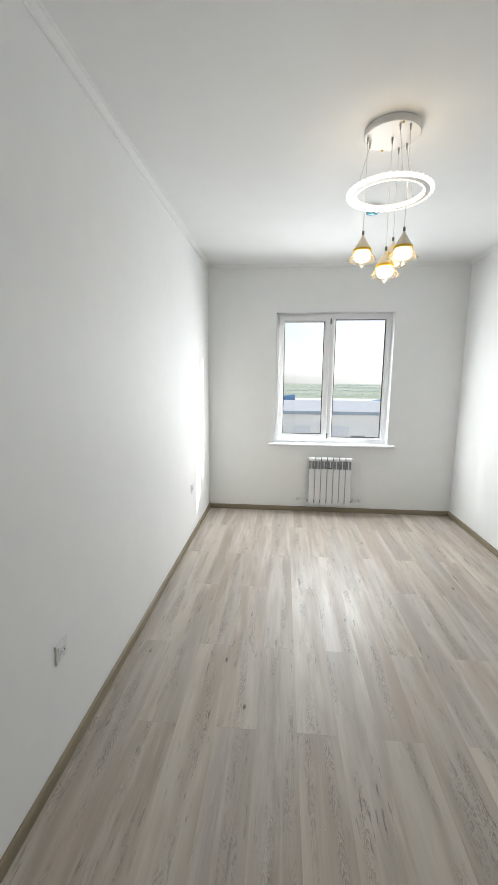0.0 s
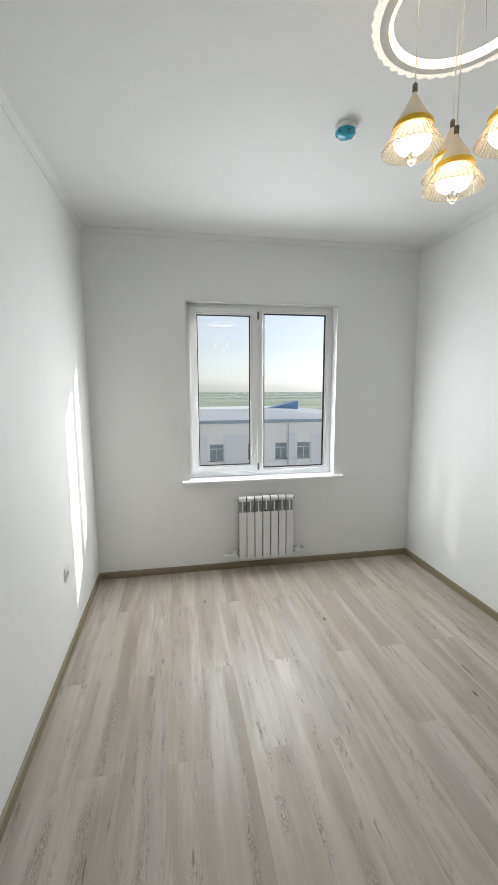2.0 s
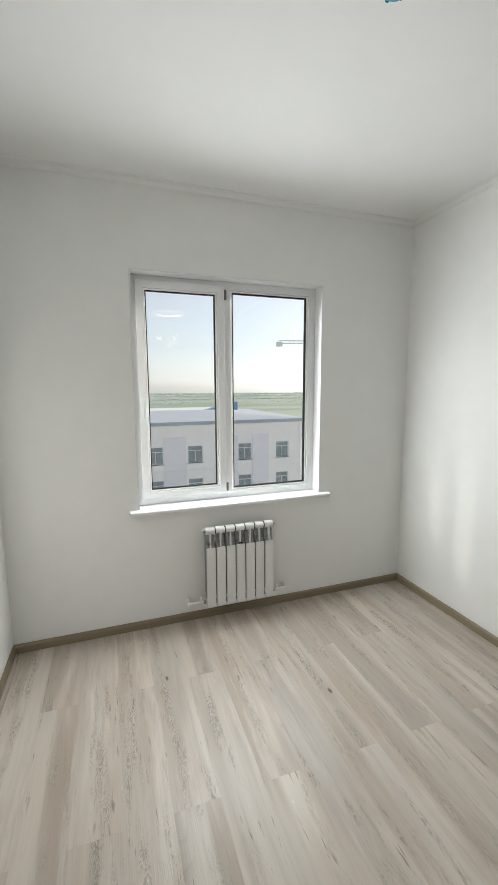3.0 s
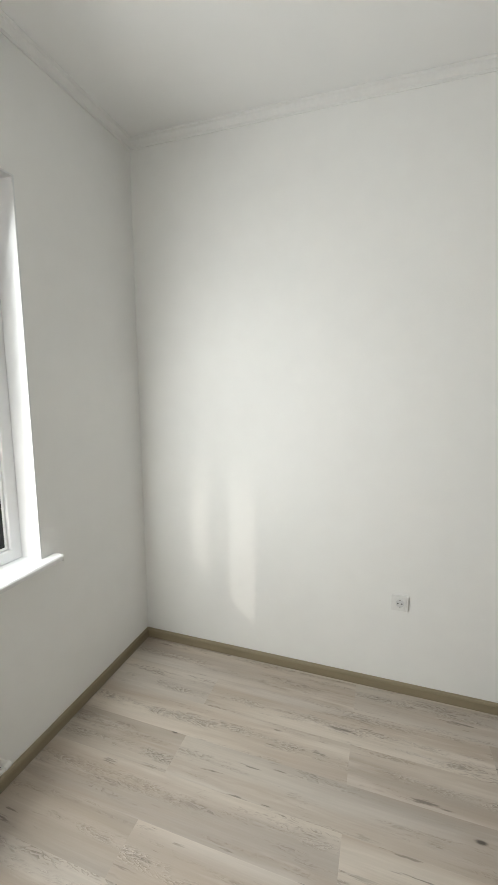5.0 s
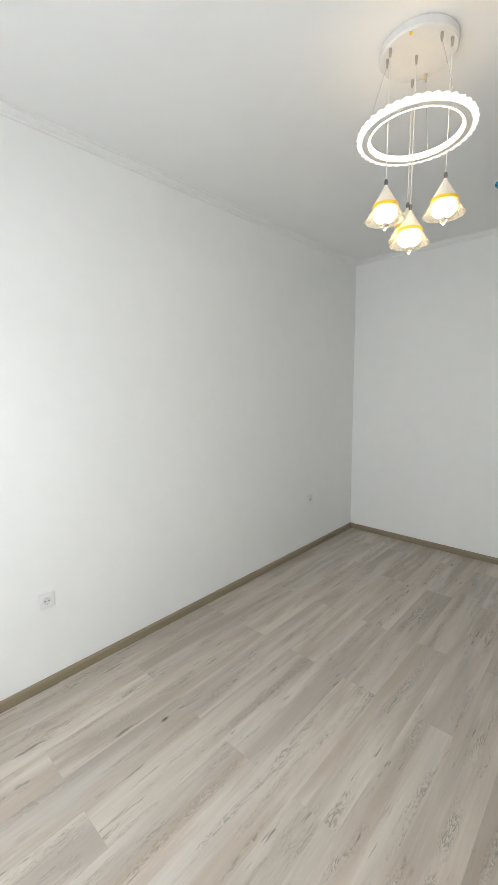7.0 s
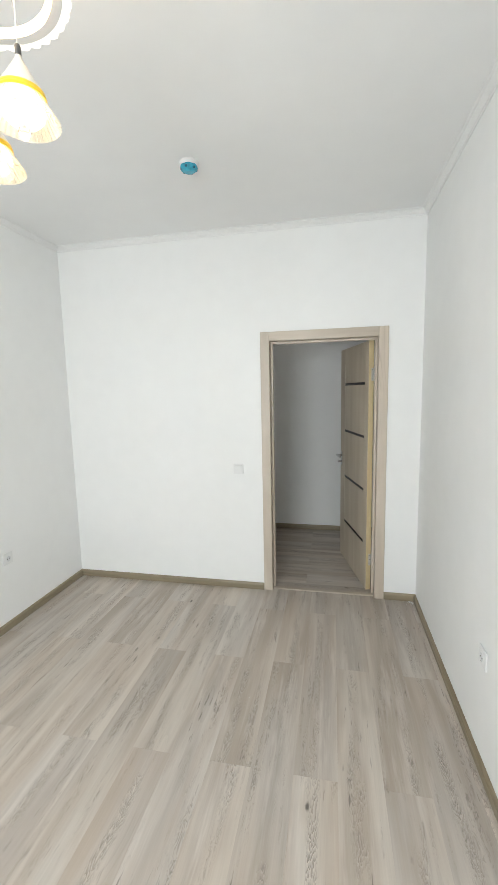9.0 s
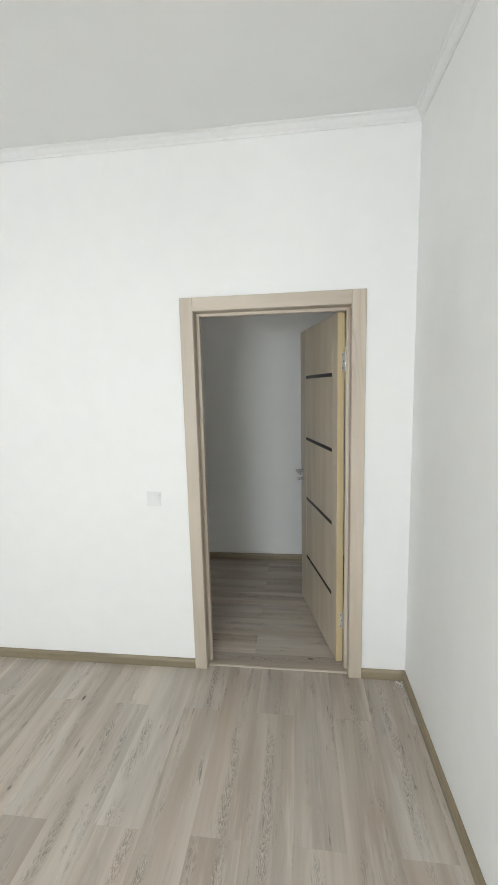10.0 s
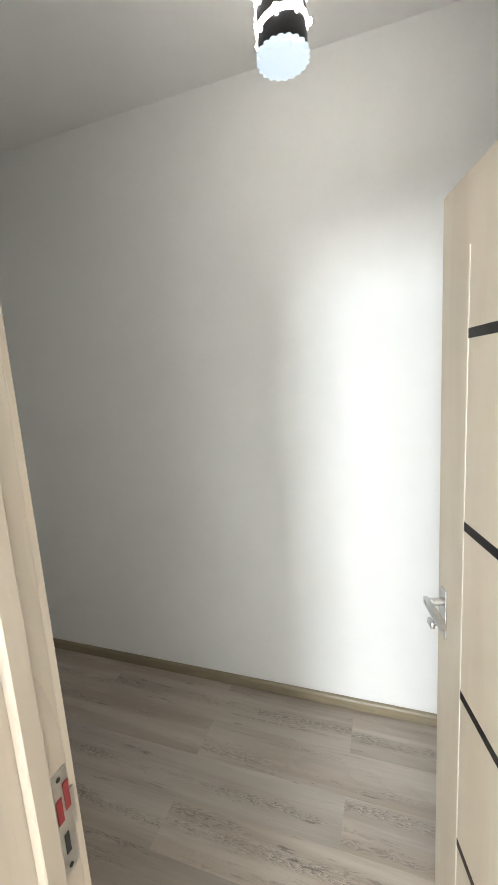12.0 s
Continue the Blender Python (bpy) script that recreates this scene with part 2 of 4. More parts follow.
# ---- mesh helpers ----
def box(bm, x0, x1, y0, y1, z0, z1, bevel=0.0, seg=1):
    made = bmesh.ops.create_cube(bm, size=1.0, matrix=Matrix.Translation(((x0 + x1) / 2, (y0 + y1) / 2, (z0 + z1) / 2)) @ Matrix.Diagonal((x1 - x0, y1 - y0, z1 - z0, 1)))
    if bevel:
        edges = {e for v in made["verts"] for e in v.link_edges}
        bmesh.ops.bevel(bm, geom=list(edges), offset=bevel, segments=seg, affect="EDGES", profile=0.5)
    return bm


def boxed(*args, **kw):
    return box(bmesh.new(), *args, **kw)


def lathe(bm, profile, n=32, at=(0, 0, 0), wave=0.0, waves=0, axis="Z", closed=False):
    """Turns (radius, height) pairs about an axis; wave flutes the outline."""
    rings = []
    for r, h in profile:
        ring = []
        for i in range(n):
            a = 2 * math.pi * i / n
            rr = r * (1 + wave * math.cos(waves * a)) if waves else r
            p = (rr * math.cos(a), rr * math.sin(a), h)
            if axis == "X":
                p = (p[2], p[0], p[1])
            elif axis == "Y":
                p = (p[0], p[2], p[1])
            ring.append(bm.verts.new((p[0] + at[0], p[1] + at[1], p[2] + at[2])))
        rings.append(ring)
    pairs = list(zip(rings, rings[1:]))
    if closed:
        pairs.append((rings[-1], rings[0]))
    for a, c in pairs:
        for i in range(n):
            bm.faces.new((a[i], a[(i + 1) % n], c[(i + 1) % n], c[i]))
    if not closed:
        for ring in (rings[0], rings[-1]):
            bm.faces.new(ring)
    return bm


def rod(bm, a, c, r, n=8):
    a, c = Vector(a), Vector(c)
    d = c - a
    bmesh.ops.create_cone(bm, cap_ends=True, segments=n, radius1=r, radius2=r, depth=d.length,
                          matrix=Matrix.Translation((a + c) / 2) @ d.to_track_quat("Z", "Y").to_matrix().to_4x4())
    return bm


def sweep(points, profile, closed=True):
    """A moulding along a level line; profile: (inward, up). Inward is to the left of the line's direction, corners are mitred."""
    bm = bmesh.new()
    count = len(points)
    rings = []
    for i, p in enumerate(points):
        p = Vector((*p[:2], 0))
        before = Vector((*points[i - 1][:2], 0)) if closed or i else None
        after = Vector((*points[(i + 1) % count][:2], 0)) if closed or i < count - 1 else None
        d0 = (p - before).normalized() if before is not None else (after - p).normalized()
        d1 = (after - p).normalized() if after is not None else d0
        n0, n1 = Vector((-d0.y, d0.x, 0)), Vector((-d1.y, d1.x, 0))
        m = n0 + n1
        m = m / max(m.dot(n0), 1e-6)
        rings.append([bm.verts.new((p.x + m.x * u, p.y + m.y * u, v)) for u, v in profile])
    k = len(profile)
    for i in range(count if closed else count - 1):
        a, c = rings[i], rings[(i + 1) % count]
        for j in range(k):
            bm.faces.new((a[j], a[(j + 1) % k], c[(j + 1) % k], c[j]))
    if not closed:
        bm.faces.new(rings[0])
        bm.faces.new(rings[-1])
    return bm


def mesh_of(name, bm, mat, smooth=False):
    bmesh.ops.recalc_face_normals(bm, faces=bm.faces)
    me = bpy.data.meshes.new(name)
    bm.to_mesh(me)
    bm.free()
    for m in mat if isinstance(mat, tuple) else (mat,):
        me.materials.append(m)
    if smooth:
        for p in me.polygons:
            p.use_smooth = True
        me.set_sharp_from_angle(angle=radians(35))
    return me


def thing(name, bm, mat, label, category, group="", kind="", smooth=False):
    return tagged(new(name, mesh_of(name, bm, mat, smooth)), label, category, group, kind)


def empty(name, at, label, category, group="", kind=""):
    ob = new(name)
    ob.location = at
    return tagged(ob, label, category, group, kind)


def part(name, bm, mat, parent, label="", smooth=False, kind=""):
    """One mesh under a thing or a part, in the parent's own coordinates."""
    ob = new(name, mesh_of(name, bm, mat, smooth))
    ob.parent = parent
    return tagged(ob, label, kind=kind)


# ---- large structure ----
def wall_with_hole(x0, x1, y0, y1, z0, z1, hx0, hx1, hz0, hz1):
    """A wall along x with one opening through it, as one closed mesh of four blocks."""
    bm = bmesh.new()
    xs, zs = (x0, hx0, hx1, x1), (z0, hz0, hz1, z1)
    v = {}

    def vert(i, k, y):
        key = (i, k, y)
        if key not in v:
            v[key] = bm.verts.new((xs[i], y, zs[k]))
        return v[key]

    solid = {(i, k) for i in range(3) for k in range(3) if not (i == 1 and k == 1) and zs[k + 1] > zs[k]}
    for i, k in solid:
        for y in (y0, y1):
            bm.faces.new((vert(i, k, y), vert(i + 1, k, y), vert(i + 1, k + 1, y), vert(i, k + 1, y)))
        for di, dk, (a, c) in ((-1, 0, ((0, 0), (0, 1))), (1, 0, ((1, 0), (1, 1))), (0, -1, ((0, 0), (1, 0))), (0, 1, ((0, 1), (1, 1)))):
            if (i + di, k + dk) not in solid:
                p, q = (i + a[0], k + a[1]), (i + c[0], k + c[1])
                bm.faces.new((vert(*p, y0), vert(*q, y0), vert(*q, y1), vert(*p, y1)))
    return bm


S = dict(kind="structure")
thing("wall_north", wall_with_hole(-0.2, W + 0.2, L, OUT, -0.2, H + 0.2, WX0, WX1, WZ0 - 0.025, WZ1), M_WALL, "white painted wall with the window", "wall", **S)
thing("wall_west", boxed(-0.2, 0, 0, L, -0.2, H + 0.2), M_WALL, "plain white painted side wall", "wall", **S)
thing("wall_east", boxed(W, W + 0.2, 0, L, -0.2, H + 0.2), M_WALL, "plain white painted side wall", "wall", **S)
thing("wall_south", wall_with_hole(HALL_X0, HALL_X1, -WALL, 0, -0.02, H + 0.2, DX0 - 0.03, DX1 + 0.03, -0.02, DZ + 0.03), M_WALL, "white painted partition with the doorway", "wall", **S)
thing("ceiling", boxed(0, W, 0, L, H, H + 0.2), M_CEIL, "flat white painted ceiling", "ceiling", **S)
thing("wall_hall", boxed(HALL_X0, HALL_X1, HALL_Y - 0.2, HALL_Y, -0.2, H + 0.2), M_WALL, "white painted wall of the hall", "wall", **S)
# unseen end walls, set close together so the hall gets more bounced light
thing("wall_hall_west", boxed(HALL_X0 - 0.2, HALL_X0, HALL_Y - 0.2, 0, -0.2, H + 0.2), M_WALL, "white painted end wall added to close the hall, unseen", "wall", **S)
thing("wall_hall_east", boxed(HALL_X1, HALL_X1 + 0.2, HALL_Y - 0.2, 0, -0.2, H + 0.2), M_WALL, "white painted end wall added to close the hall, unseen", "wall", **S)
thing("ceiling_hall", boxed(HALL_X0, HALL_X1, HALL_Y, -WALL, HALL_H, H + 0.2), M_CEIL, "flat white painted hall ceiling", "ceiling", **S)

CORNICE = ((0, H), (0, H - 0.042), (0.005, H - 0.042), (0.007, H - 0.036), (0.007, H - 0.030), (0.016, H - 0.023), (0.026, H - 0.013), (0.028, H - 0.008), (0.035, H - 0.006), (0.039, H - 0.003), (0.039, H))
thing("cornice", sweep([(0, 0), (W, 0), (W, L), (0, L)], CORNICE), M_FOAM, "slim white foam cornice around the ceiling", "cornice", smooth=False, **S)
BASE = ((0, 0), (0.015, 0), (0.016, 0.008), (0.016, 0.042), (0.012, 0.051), (0.004, 0.055), (0, 0.055))
CX0, CX1, CZ = 0.237, 1.184, 2.091   # outer edges of the casing
for name, line in (("baseboard_east", [(W, 0.0), (W, L)]), ("baseboard_west", [(0, L), (0, 0)])):
    thing(name, sweep(line, BASE, False), M_BASE, "olive-brown wood-look baseboard", "baseboard", **S)
for name, line in (("baseboard_north", [(W - 0.017, L), (0.017, L)]), ("baseboard_south_long", [(CX1 + 0.001, 0), (W - 0.017, 0)]), ("baseboard_south_short", [(0.017, 0), (CX0 - 0.001, 0)]),
                   ("baseboard_hall", [(HALL_X0, HALL_Y), (HALL_X1, HALL_Y)])):
    thing(name, sweep(line, BASE, False), M_BASEX, "olive-brown wood-look baseboard", "baseboard", **S)


# ---- window ----
def ring_frame(x0, x1, z0, z1, t, y0, y1, bevel=0.004):
    """A rectangular frame of four mitred members, t wide."""
    bm = bmesh.new()
    outer = [(x0, z0), (x1, z0), (x1, z1), (x0, z1)]
    inner = [(x0 + t, z0 + t), (x1 - t, z0 + t), (x1 - t, z1 - t), (x0 + t, z1 - t)]
    vs = [[bm.verts.new((x, y, z)) for x, z in loop] for loop, y in ((outer, y0), (inner, y0), (inner, y1), (outer, y1))]
    for a, c in zip(vs, vs[1:] + vs[:1]):
        for i in range(4):
            bm.faces.new((a[i], a[(i + 1) % 4], c[(i + 1) % 4], c[i]))
    if bevel:
        es = [e for e in bm.edges if len({v.co.y for v in e.verts}) == 1 and abs(e.verts[0].co.y - min(y0, y1)) < 1e-6]
        es = [e for e in es if not ({e.verts[0], e.verts[1]} & set(vs[0]) and {e.verts[0], e.verts[1]} & set(vs[1]))]
        bmesh.ops.bevel(bm, geom=es, offset=bevel, segments=2, affect="EDGES", profile=0.5)
    return bm


win = empty("window_1", (0, 0, 0), "white plastic two-part window with a closed sash", "window", **S)
FY = 4.85
# lining of the reveal
part("reveal_top", boxed(WX0, WX1, L - 0.003, FY + 0.02, WZ1 - 0.008, WZ1 - 0.0005), M_PVC, win)
part("reveal_side", boxed(WX0 + 0.0005, WX0 + 0.008, L - 0.003, FY + 0.02, WZ0, WZ1 - 0.008), M_PVC, win)
part("reveal_side", boxed(WX1 - 0.008, WX1 - 0.0005, L - 0.003, FY + 0.02, WZ0, WZ1 - 0.008), M_PVC, win)
fr = part("window_frame", ring_frame(WX0 + 0.008, WX1 - 0.008, WZ0, WZ1 - 0.008, 0.052, FY, FY + 0.065), M_PVC, win)
MX0, MX1 = 1.398, 1.462
part("mullion", boxed(MX0, MX1, FY + 0.0005, FY + 0.064, WZ0 + 0.051, WZ1 - 0.059, bevel=0.003), M_PVC, win)
sash = part("sash", ring_frame(WX0 + 0.036, 1.412, WZ0 + 0.040, WZ1 - 0.034, 0.051, FY - 0.018, FY + 0.045, 0.006), M_PVC, win)
part("glazing_bead", ring_frame(WX0 + 0.0868, 1.3612, WZ0 + 0.0908, WZ1 - 0.0848, 0.012, FY - 0.006, FY + 0.02, 0.005), M_PVC, sash)
part("gasket", ring_frame(WX0 + 0.0985, 1.3495, WZ0 + 0.1025, WZ1 - 0.0965, 0.008, FY + 0.004, FY + 0.022, 0), M_BLACK, sash)
g = part("pane", boxed(WX0 + 0.097, 1.351, FY + 0.010, FY + 0.014, WZ0 + 0.101, WZ1 - 0.095), M_GLASS, sash)
g.visible_shadow = False
part("glazing_bead", ring_frame(MX1 - 0.0002, WX1 - 0.0598, WZ0 + 0.0518, WZ1 - 0.0598, 0.012, FY + 0.012, FY + 0.04, 0.005), M_PVC, win)
part("gasket", ring_frame(MX1 + 0.0115, WX1 - 0.0715, WZ0 + 0.0635, WZ1 - 0.0715, 0.009, FY + 0.020, FY + 0.042, 0), M_BLACK, win)
g = part("pane", boxed(MX1 + 0.010, WX1 - 0.070, FY + 0.026, FY + 0.030, WZ0 + 0.062, WZ1 - 0.070), M_GLASS, win)
g.visible_shadow = False
hd = part("window_handle", boxed(0.845, 0.873, FY - 0.030, FY - 0.018, 1.50, 1.57, bevel=0.005, seg=2), M_PVC, sash)
bm = boxed(0.852, 0.866, FY - 0.050, FY - 0.026, 1.535, 1.555, bevel=0.004, seg=2)
box(bm, 0.850, 0.868, FY - 0.058, FY - 0.046, 1.43, 1.556, bevel=0.005, seg=2)
part("lever", bm, M_PVC, hd)
for z in (0.885, 2.222):
    bm = lathe(bmesh.new(), [(0.0055, 0), (0.0065, 0.004), (0.0065, 0.062), (0.0055, 0.066)], 12, (1.419, FY - 0.012, z))
    box(bm, 1.412, 1.430, FY - 0.009, FY - 0.0005, z + 0.004, z + 0.062, bevel=0.002)
    part("sash_hinge", bm, M_DARKMETAL, sash, "dark metal sash hinge", smooth=True)
bm = boxed(WX0 + 0.001, WX1 - 0.001, L - 0.004, FY + 0.01, 0.812, 0.8345)
sill = thing("window_sill", bm, M_PVC, "white plastic window sill with a rounded nose", "window sill", **S)
bm = bmesh.new()
nose = [(L, 0.8347), (L, 0.8118), (4.712, 0.8118), (4.706, 0.806), (4.701, 0.808), (4.699, 0.826), (4.703, 0.8325), (4.710, 0.8347)]
lo = [bm.verts.new((0.735, y, z)) for y, z in nose]
hi = [bm.verts.new((2.185, y, z)) for y, z in nose]
for i in range(len(nose)):
    bm.faces.new((lo[i], lo[(i + 1) % len(nose)], hi[(i + 1) % len(nose)], hi[i]))
bm.faces.new(lo), bm.faces.new(hi)
part("nose", bm, M_PVC, sill)
for x in (0.7315, 2.185):
    part("end_cap", boxed(x, x + 0.0035, 4.697, L, 0.805, 0.8365, bevel=0.001), M_PLASTIC, sill)

# ---- door frame and door ----
df = empty("door_frame_1", (0, 0, 0), "pale larch-look door frame with flat casings", "door frame", **S)
part("casing_side", boxed(CX0, DX0, 0.0, 0.014, 0, CZ, bevel=0.002), M_CASING, df)
part("casing_side", boxed(DX1, CX1, 0.0, 0.014, 0, CZ, bevel=0.002), M_CASING, df)
part("casing_top", boxed(DX0 + 0.0004, DX1 - 0.0004, 0.0, 0.0135, DZ, CZ, bevel=0.002), M_CASINGX, df)
part("casing_side", boxed(CX0, DX0, -WALL - 0.014, -WALL, 0, CZ, bevel=0.002), M_CASING, df)
part("casing_side", boxed(DX1, CX1, -WALL - 0.014, -WALL, 0, CZ, bevel=0.002), M_CASING, df)
part("casing_top", boxed(DX0 + 0.0004, DX1 - 0.0004, -WALL - 0.0135, -WALL, DZ, CZ, bevel=0.002), M_CASINGX, df)
part("jamb", boxed(DX0 - 0.03, DX0 + 0.0008, -WALL, 0, 0, DZ + 0.03), M_CASING, df)
part("jamb", boxed(DX1 - 0.0008, DX1 + 0.03, -WALL, 0, 0, DZ + 0.03), M_CASING, df)
part("head_jamb", boxed(DX0 + 0.0008, DX1 - 0.0008, -WALL, 0, DZ - 0.0008, DZ + 0.03), M_CASINGX, df)
LIP0, LIP1 = -0.056, -0.086
part("door_stop", boxed(DX0 + 0.0008, DX0 + 0.0195, LIP1, LIP0, 0, DZ - 0.0008, bevel=0.002), M_CASING, df)
stop = part("door_stop", boxed(DX1 - 0.018, DX1 - 0.0008, LIP1, LIP0, 0, DZ - 0.0008, bevel=0.002), M_CASING, df)
part("door_stop", boxed(DX0 + 0.0197, DX1 - 0.0182, LIP1, LIP0, DZ - 0.018, DZ - 0.0008, bevel=0.002), M_CASINGX, df)
SX = DX1 - 0.0008                    # face of the rebate behind the stop
bm = boxed(SX - 0.0022, SX, -0.1225, -0.0905, 0.940, 1.103, bevel=0.0006)
box(bm, SX - 0.0022, SX, -0.1300, -0.1215, 0.998, 1.060, bevel=0.0006)
strike = part("strike_plate", bm, M_STEEL, df, "steel strike plate with a torn red sticker")
part("latch_hole", boxed(SX - 0.0032, SX - 0.0020, -0.111, -0.103, 0.972, 1.004), M_BLACK, strike)
for z in (0.950, 1.092):
    part("screw", lathe(bmesh.new(), [(0.0035, 0), (0.0035, 0.0012)], 10, (SX - 0.0032, -0.107, z), axis="X"), M_BLACK, strike)
M_RED = material("red_sticker", (0.26, 0.018, 0.02), 0.4, vary=0.25, grain=70)
bm = boxed(SX - 0.0034, SX - 0.0022, -0.1215, -0.112, 1.036, 1.080)
box(bm, SX - 0.0034, SX - 0.0022, -0.1075, -0.0975, 1.026, 1.064)
part("red_sticker", bm, M_RED, strike, "torn red sticker")

door = empty("door_1", (0.364, -0.114, 0.003), "pale larch-look door with four black strips, half open", "door", **S)
door.rotation_euler = (0, 0, radians(-76.1))
# closed, the leaf runs along +x with its room face towards +y
LW, LT, LH = 0.79, 0.040, 2.004
part("leaf", boxed(0.0015, LW, -LT, 0, 0, LH, bevel=0.0015), M_DOOR, door)
part("edge_band", boxed(-0.0005, 0.0012, -LT + 0.001, -0.001, 0.001, LH - 0.001), M_EDGE, door, "raw yellowish pine edge")
for z in (0.375, 0.812, 1.245, 1.672):
    part("inlay_strip", boxed(0.088, 0.640, -0.001, 0.0012, z, z + 0.021), M_STRIP, door, "glossy black glass strip")
M_GROOVE = material("pale_groove", (0.76, 0.71, 0.62), 0.4, vary=0.05)
part("groove", boxed(0.6405, 0.646, -0.001, 0.0010, 0.18, 1.86), M_GROOVE, door)
part("groove", boxed(0.083, 0.0875, -0.001, 0.0006, 0.18, 1.86), M_DOOR, door)
def lever_mesh(side, y0):
    """Neck and flat lever widening towards its free end; side: +1 room face, -1 hall face."""
    bm = lathe(bmesh.new(), sorted([(0.010, y0), (0.010, y0 + side * 0.040), (0.008, y0 + side * 0.046)], key=lambda q: q[1]), 16, (0.745, 0, 1.006), axis="Y")
    a, c = sorted((y0 + side * 0.036, y0 + side * 0.046))
    plate = [(0.756, 0.996), (0.756, 1.016), (0.640, 1.024), (0.630, 1.018), (0.630, 1.000), (0.640, 0.994)]
    low, high = [[bm.verts.new((x, y, z)) for x, z in plate] for y in (a, c)]
    for k in range(len(plate)):
        bm.faces.new((low[k], low[(k + 1) % len(plate)], high[(k + 1) % len(plate)], high[k]))
    bm.faces.new(low), bm.faces.new(high)
    return bm


for side, y0 in ((1, 0.0), (-1, -LT)):
    a, c = sorted((y0, y0 + side * 0.006))
    hnd = part("door_handle", boxed(0.727, 0.763, a, c, 0.905, 1.042, bevel=0.0025, seg=2), M_CHROME, door, "brushed chrome lever handle")
    part("lever", lever_mesh(side, y0 + side * 0.005), M_CHROME, hnd, smooth=True)
    bm = lathe(bmesh.new(), sorted([(0.008, y0 + side * 0.005), (0.008, y0 + side * 0.030)], key=lambda q: q[1]), 14, (0.745, 0, 0.944), axis="Y")
    a, c = sorted((y0 + side * 0.028, y0 + side * 0.040))
    box(bm, 0.729, 0.761, a, c, 0.935, 0.953, bevel=0.003, seg=2)
    part("thumb_turn", bm, M_CHROME, hnd, smooth=True)
part("lock_face", boxed(LW - 0.0005, LW + 0.0015, -0.031, -0.009, 0.86, 1.08, bevel=0.0006), M_STEEL, door)
for z in (0.21, 1.70):
    h = part("hinge", boxed(-0.0022, -0.0004, -LT - 0.001, -0.020, z, z + 0.098, bevel=0.0006), M_NICKEL, door, "steel butterfly hinge")
    part("knuckle", lathe(bmesh.new(), [(0.0035, -0.022), (0.0055, -0.018), (0.0055, 0.118), (0.0035, 0.122)], 12, (-0.008, -LT - 0.002, z)), M_CHROME, h, smooth=True)
    for sx, sz in ((-0.026, 0.014), (-0.026, 0.084), (-0.033, 0.05)):
        part("screw", lathe(bmesh.new(), [(0.0036, -0.0030), (0.0036, -0.0022)], 10, (0, sx, z + sz), axis="X"), M_BLACK, h)
M_THRESH = wood("threshold_strip_wood", (0.50, 0.44, 0.36), (0.43, 0.37, 0.30), (0.28, 0.23, 0.18), 0.4, axis="X", knots=False, contrast=0.4, lines=0.2)
bm = bmesh.new()
tp = [(-0.060, 0.0), (-0.018, 0.0), (-0.020, 0.004), (-0.026, 0.007), (-0.052, 0.007), (-0.058, 0.004)]
lo = [bm.verts.new((DX0 + 0.0055, y, z)) for y, z in tp]
hi = [bm.verts.new((DX1 - 0.0055, y, z)) for y, z in tp]
for i in range(len(tp)):
    bm.faces.new((lo[i], lo[(i + 1) % len(tp)], hi[(i + 1) % len(tp)], hi[i]))
bm.faces.new(lo), bm.faces.new(hi)
thing("threshold_strip", bm, M_THRESH, "pale wood-look floor strip in the doorway", "threshold", **S)

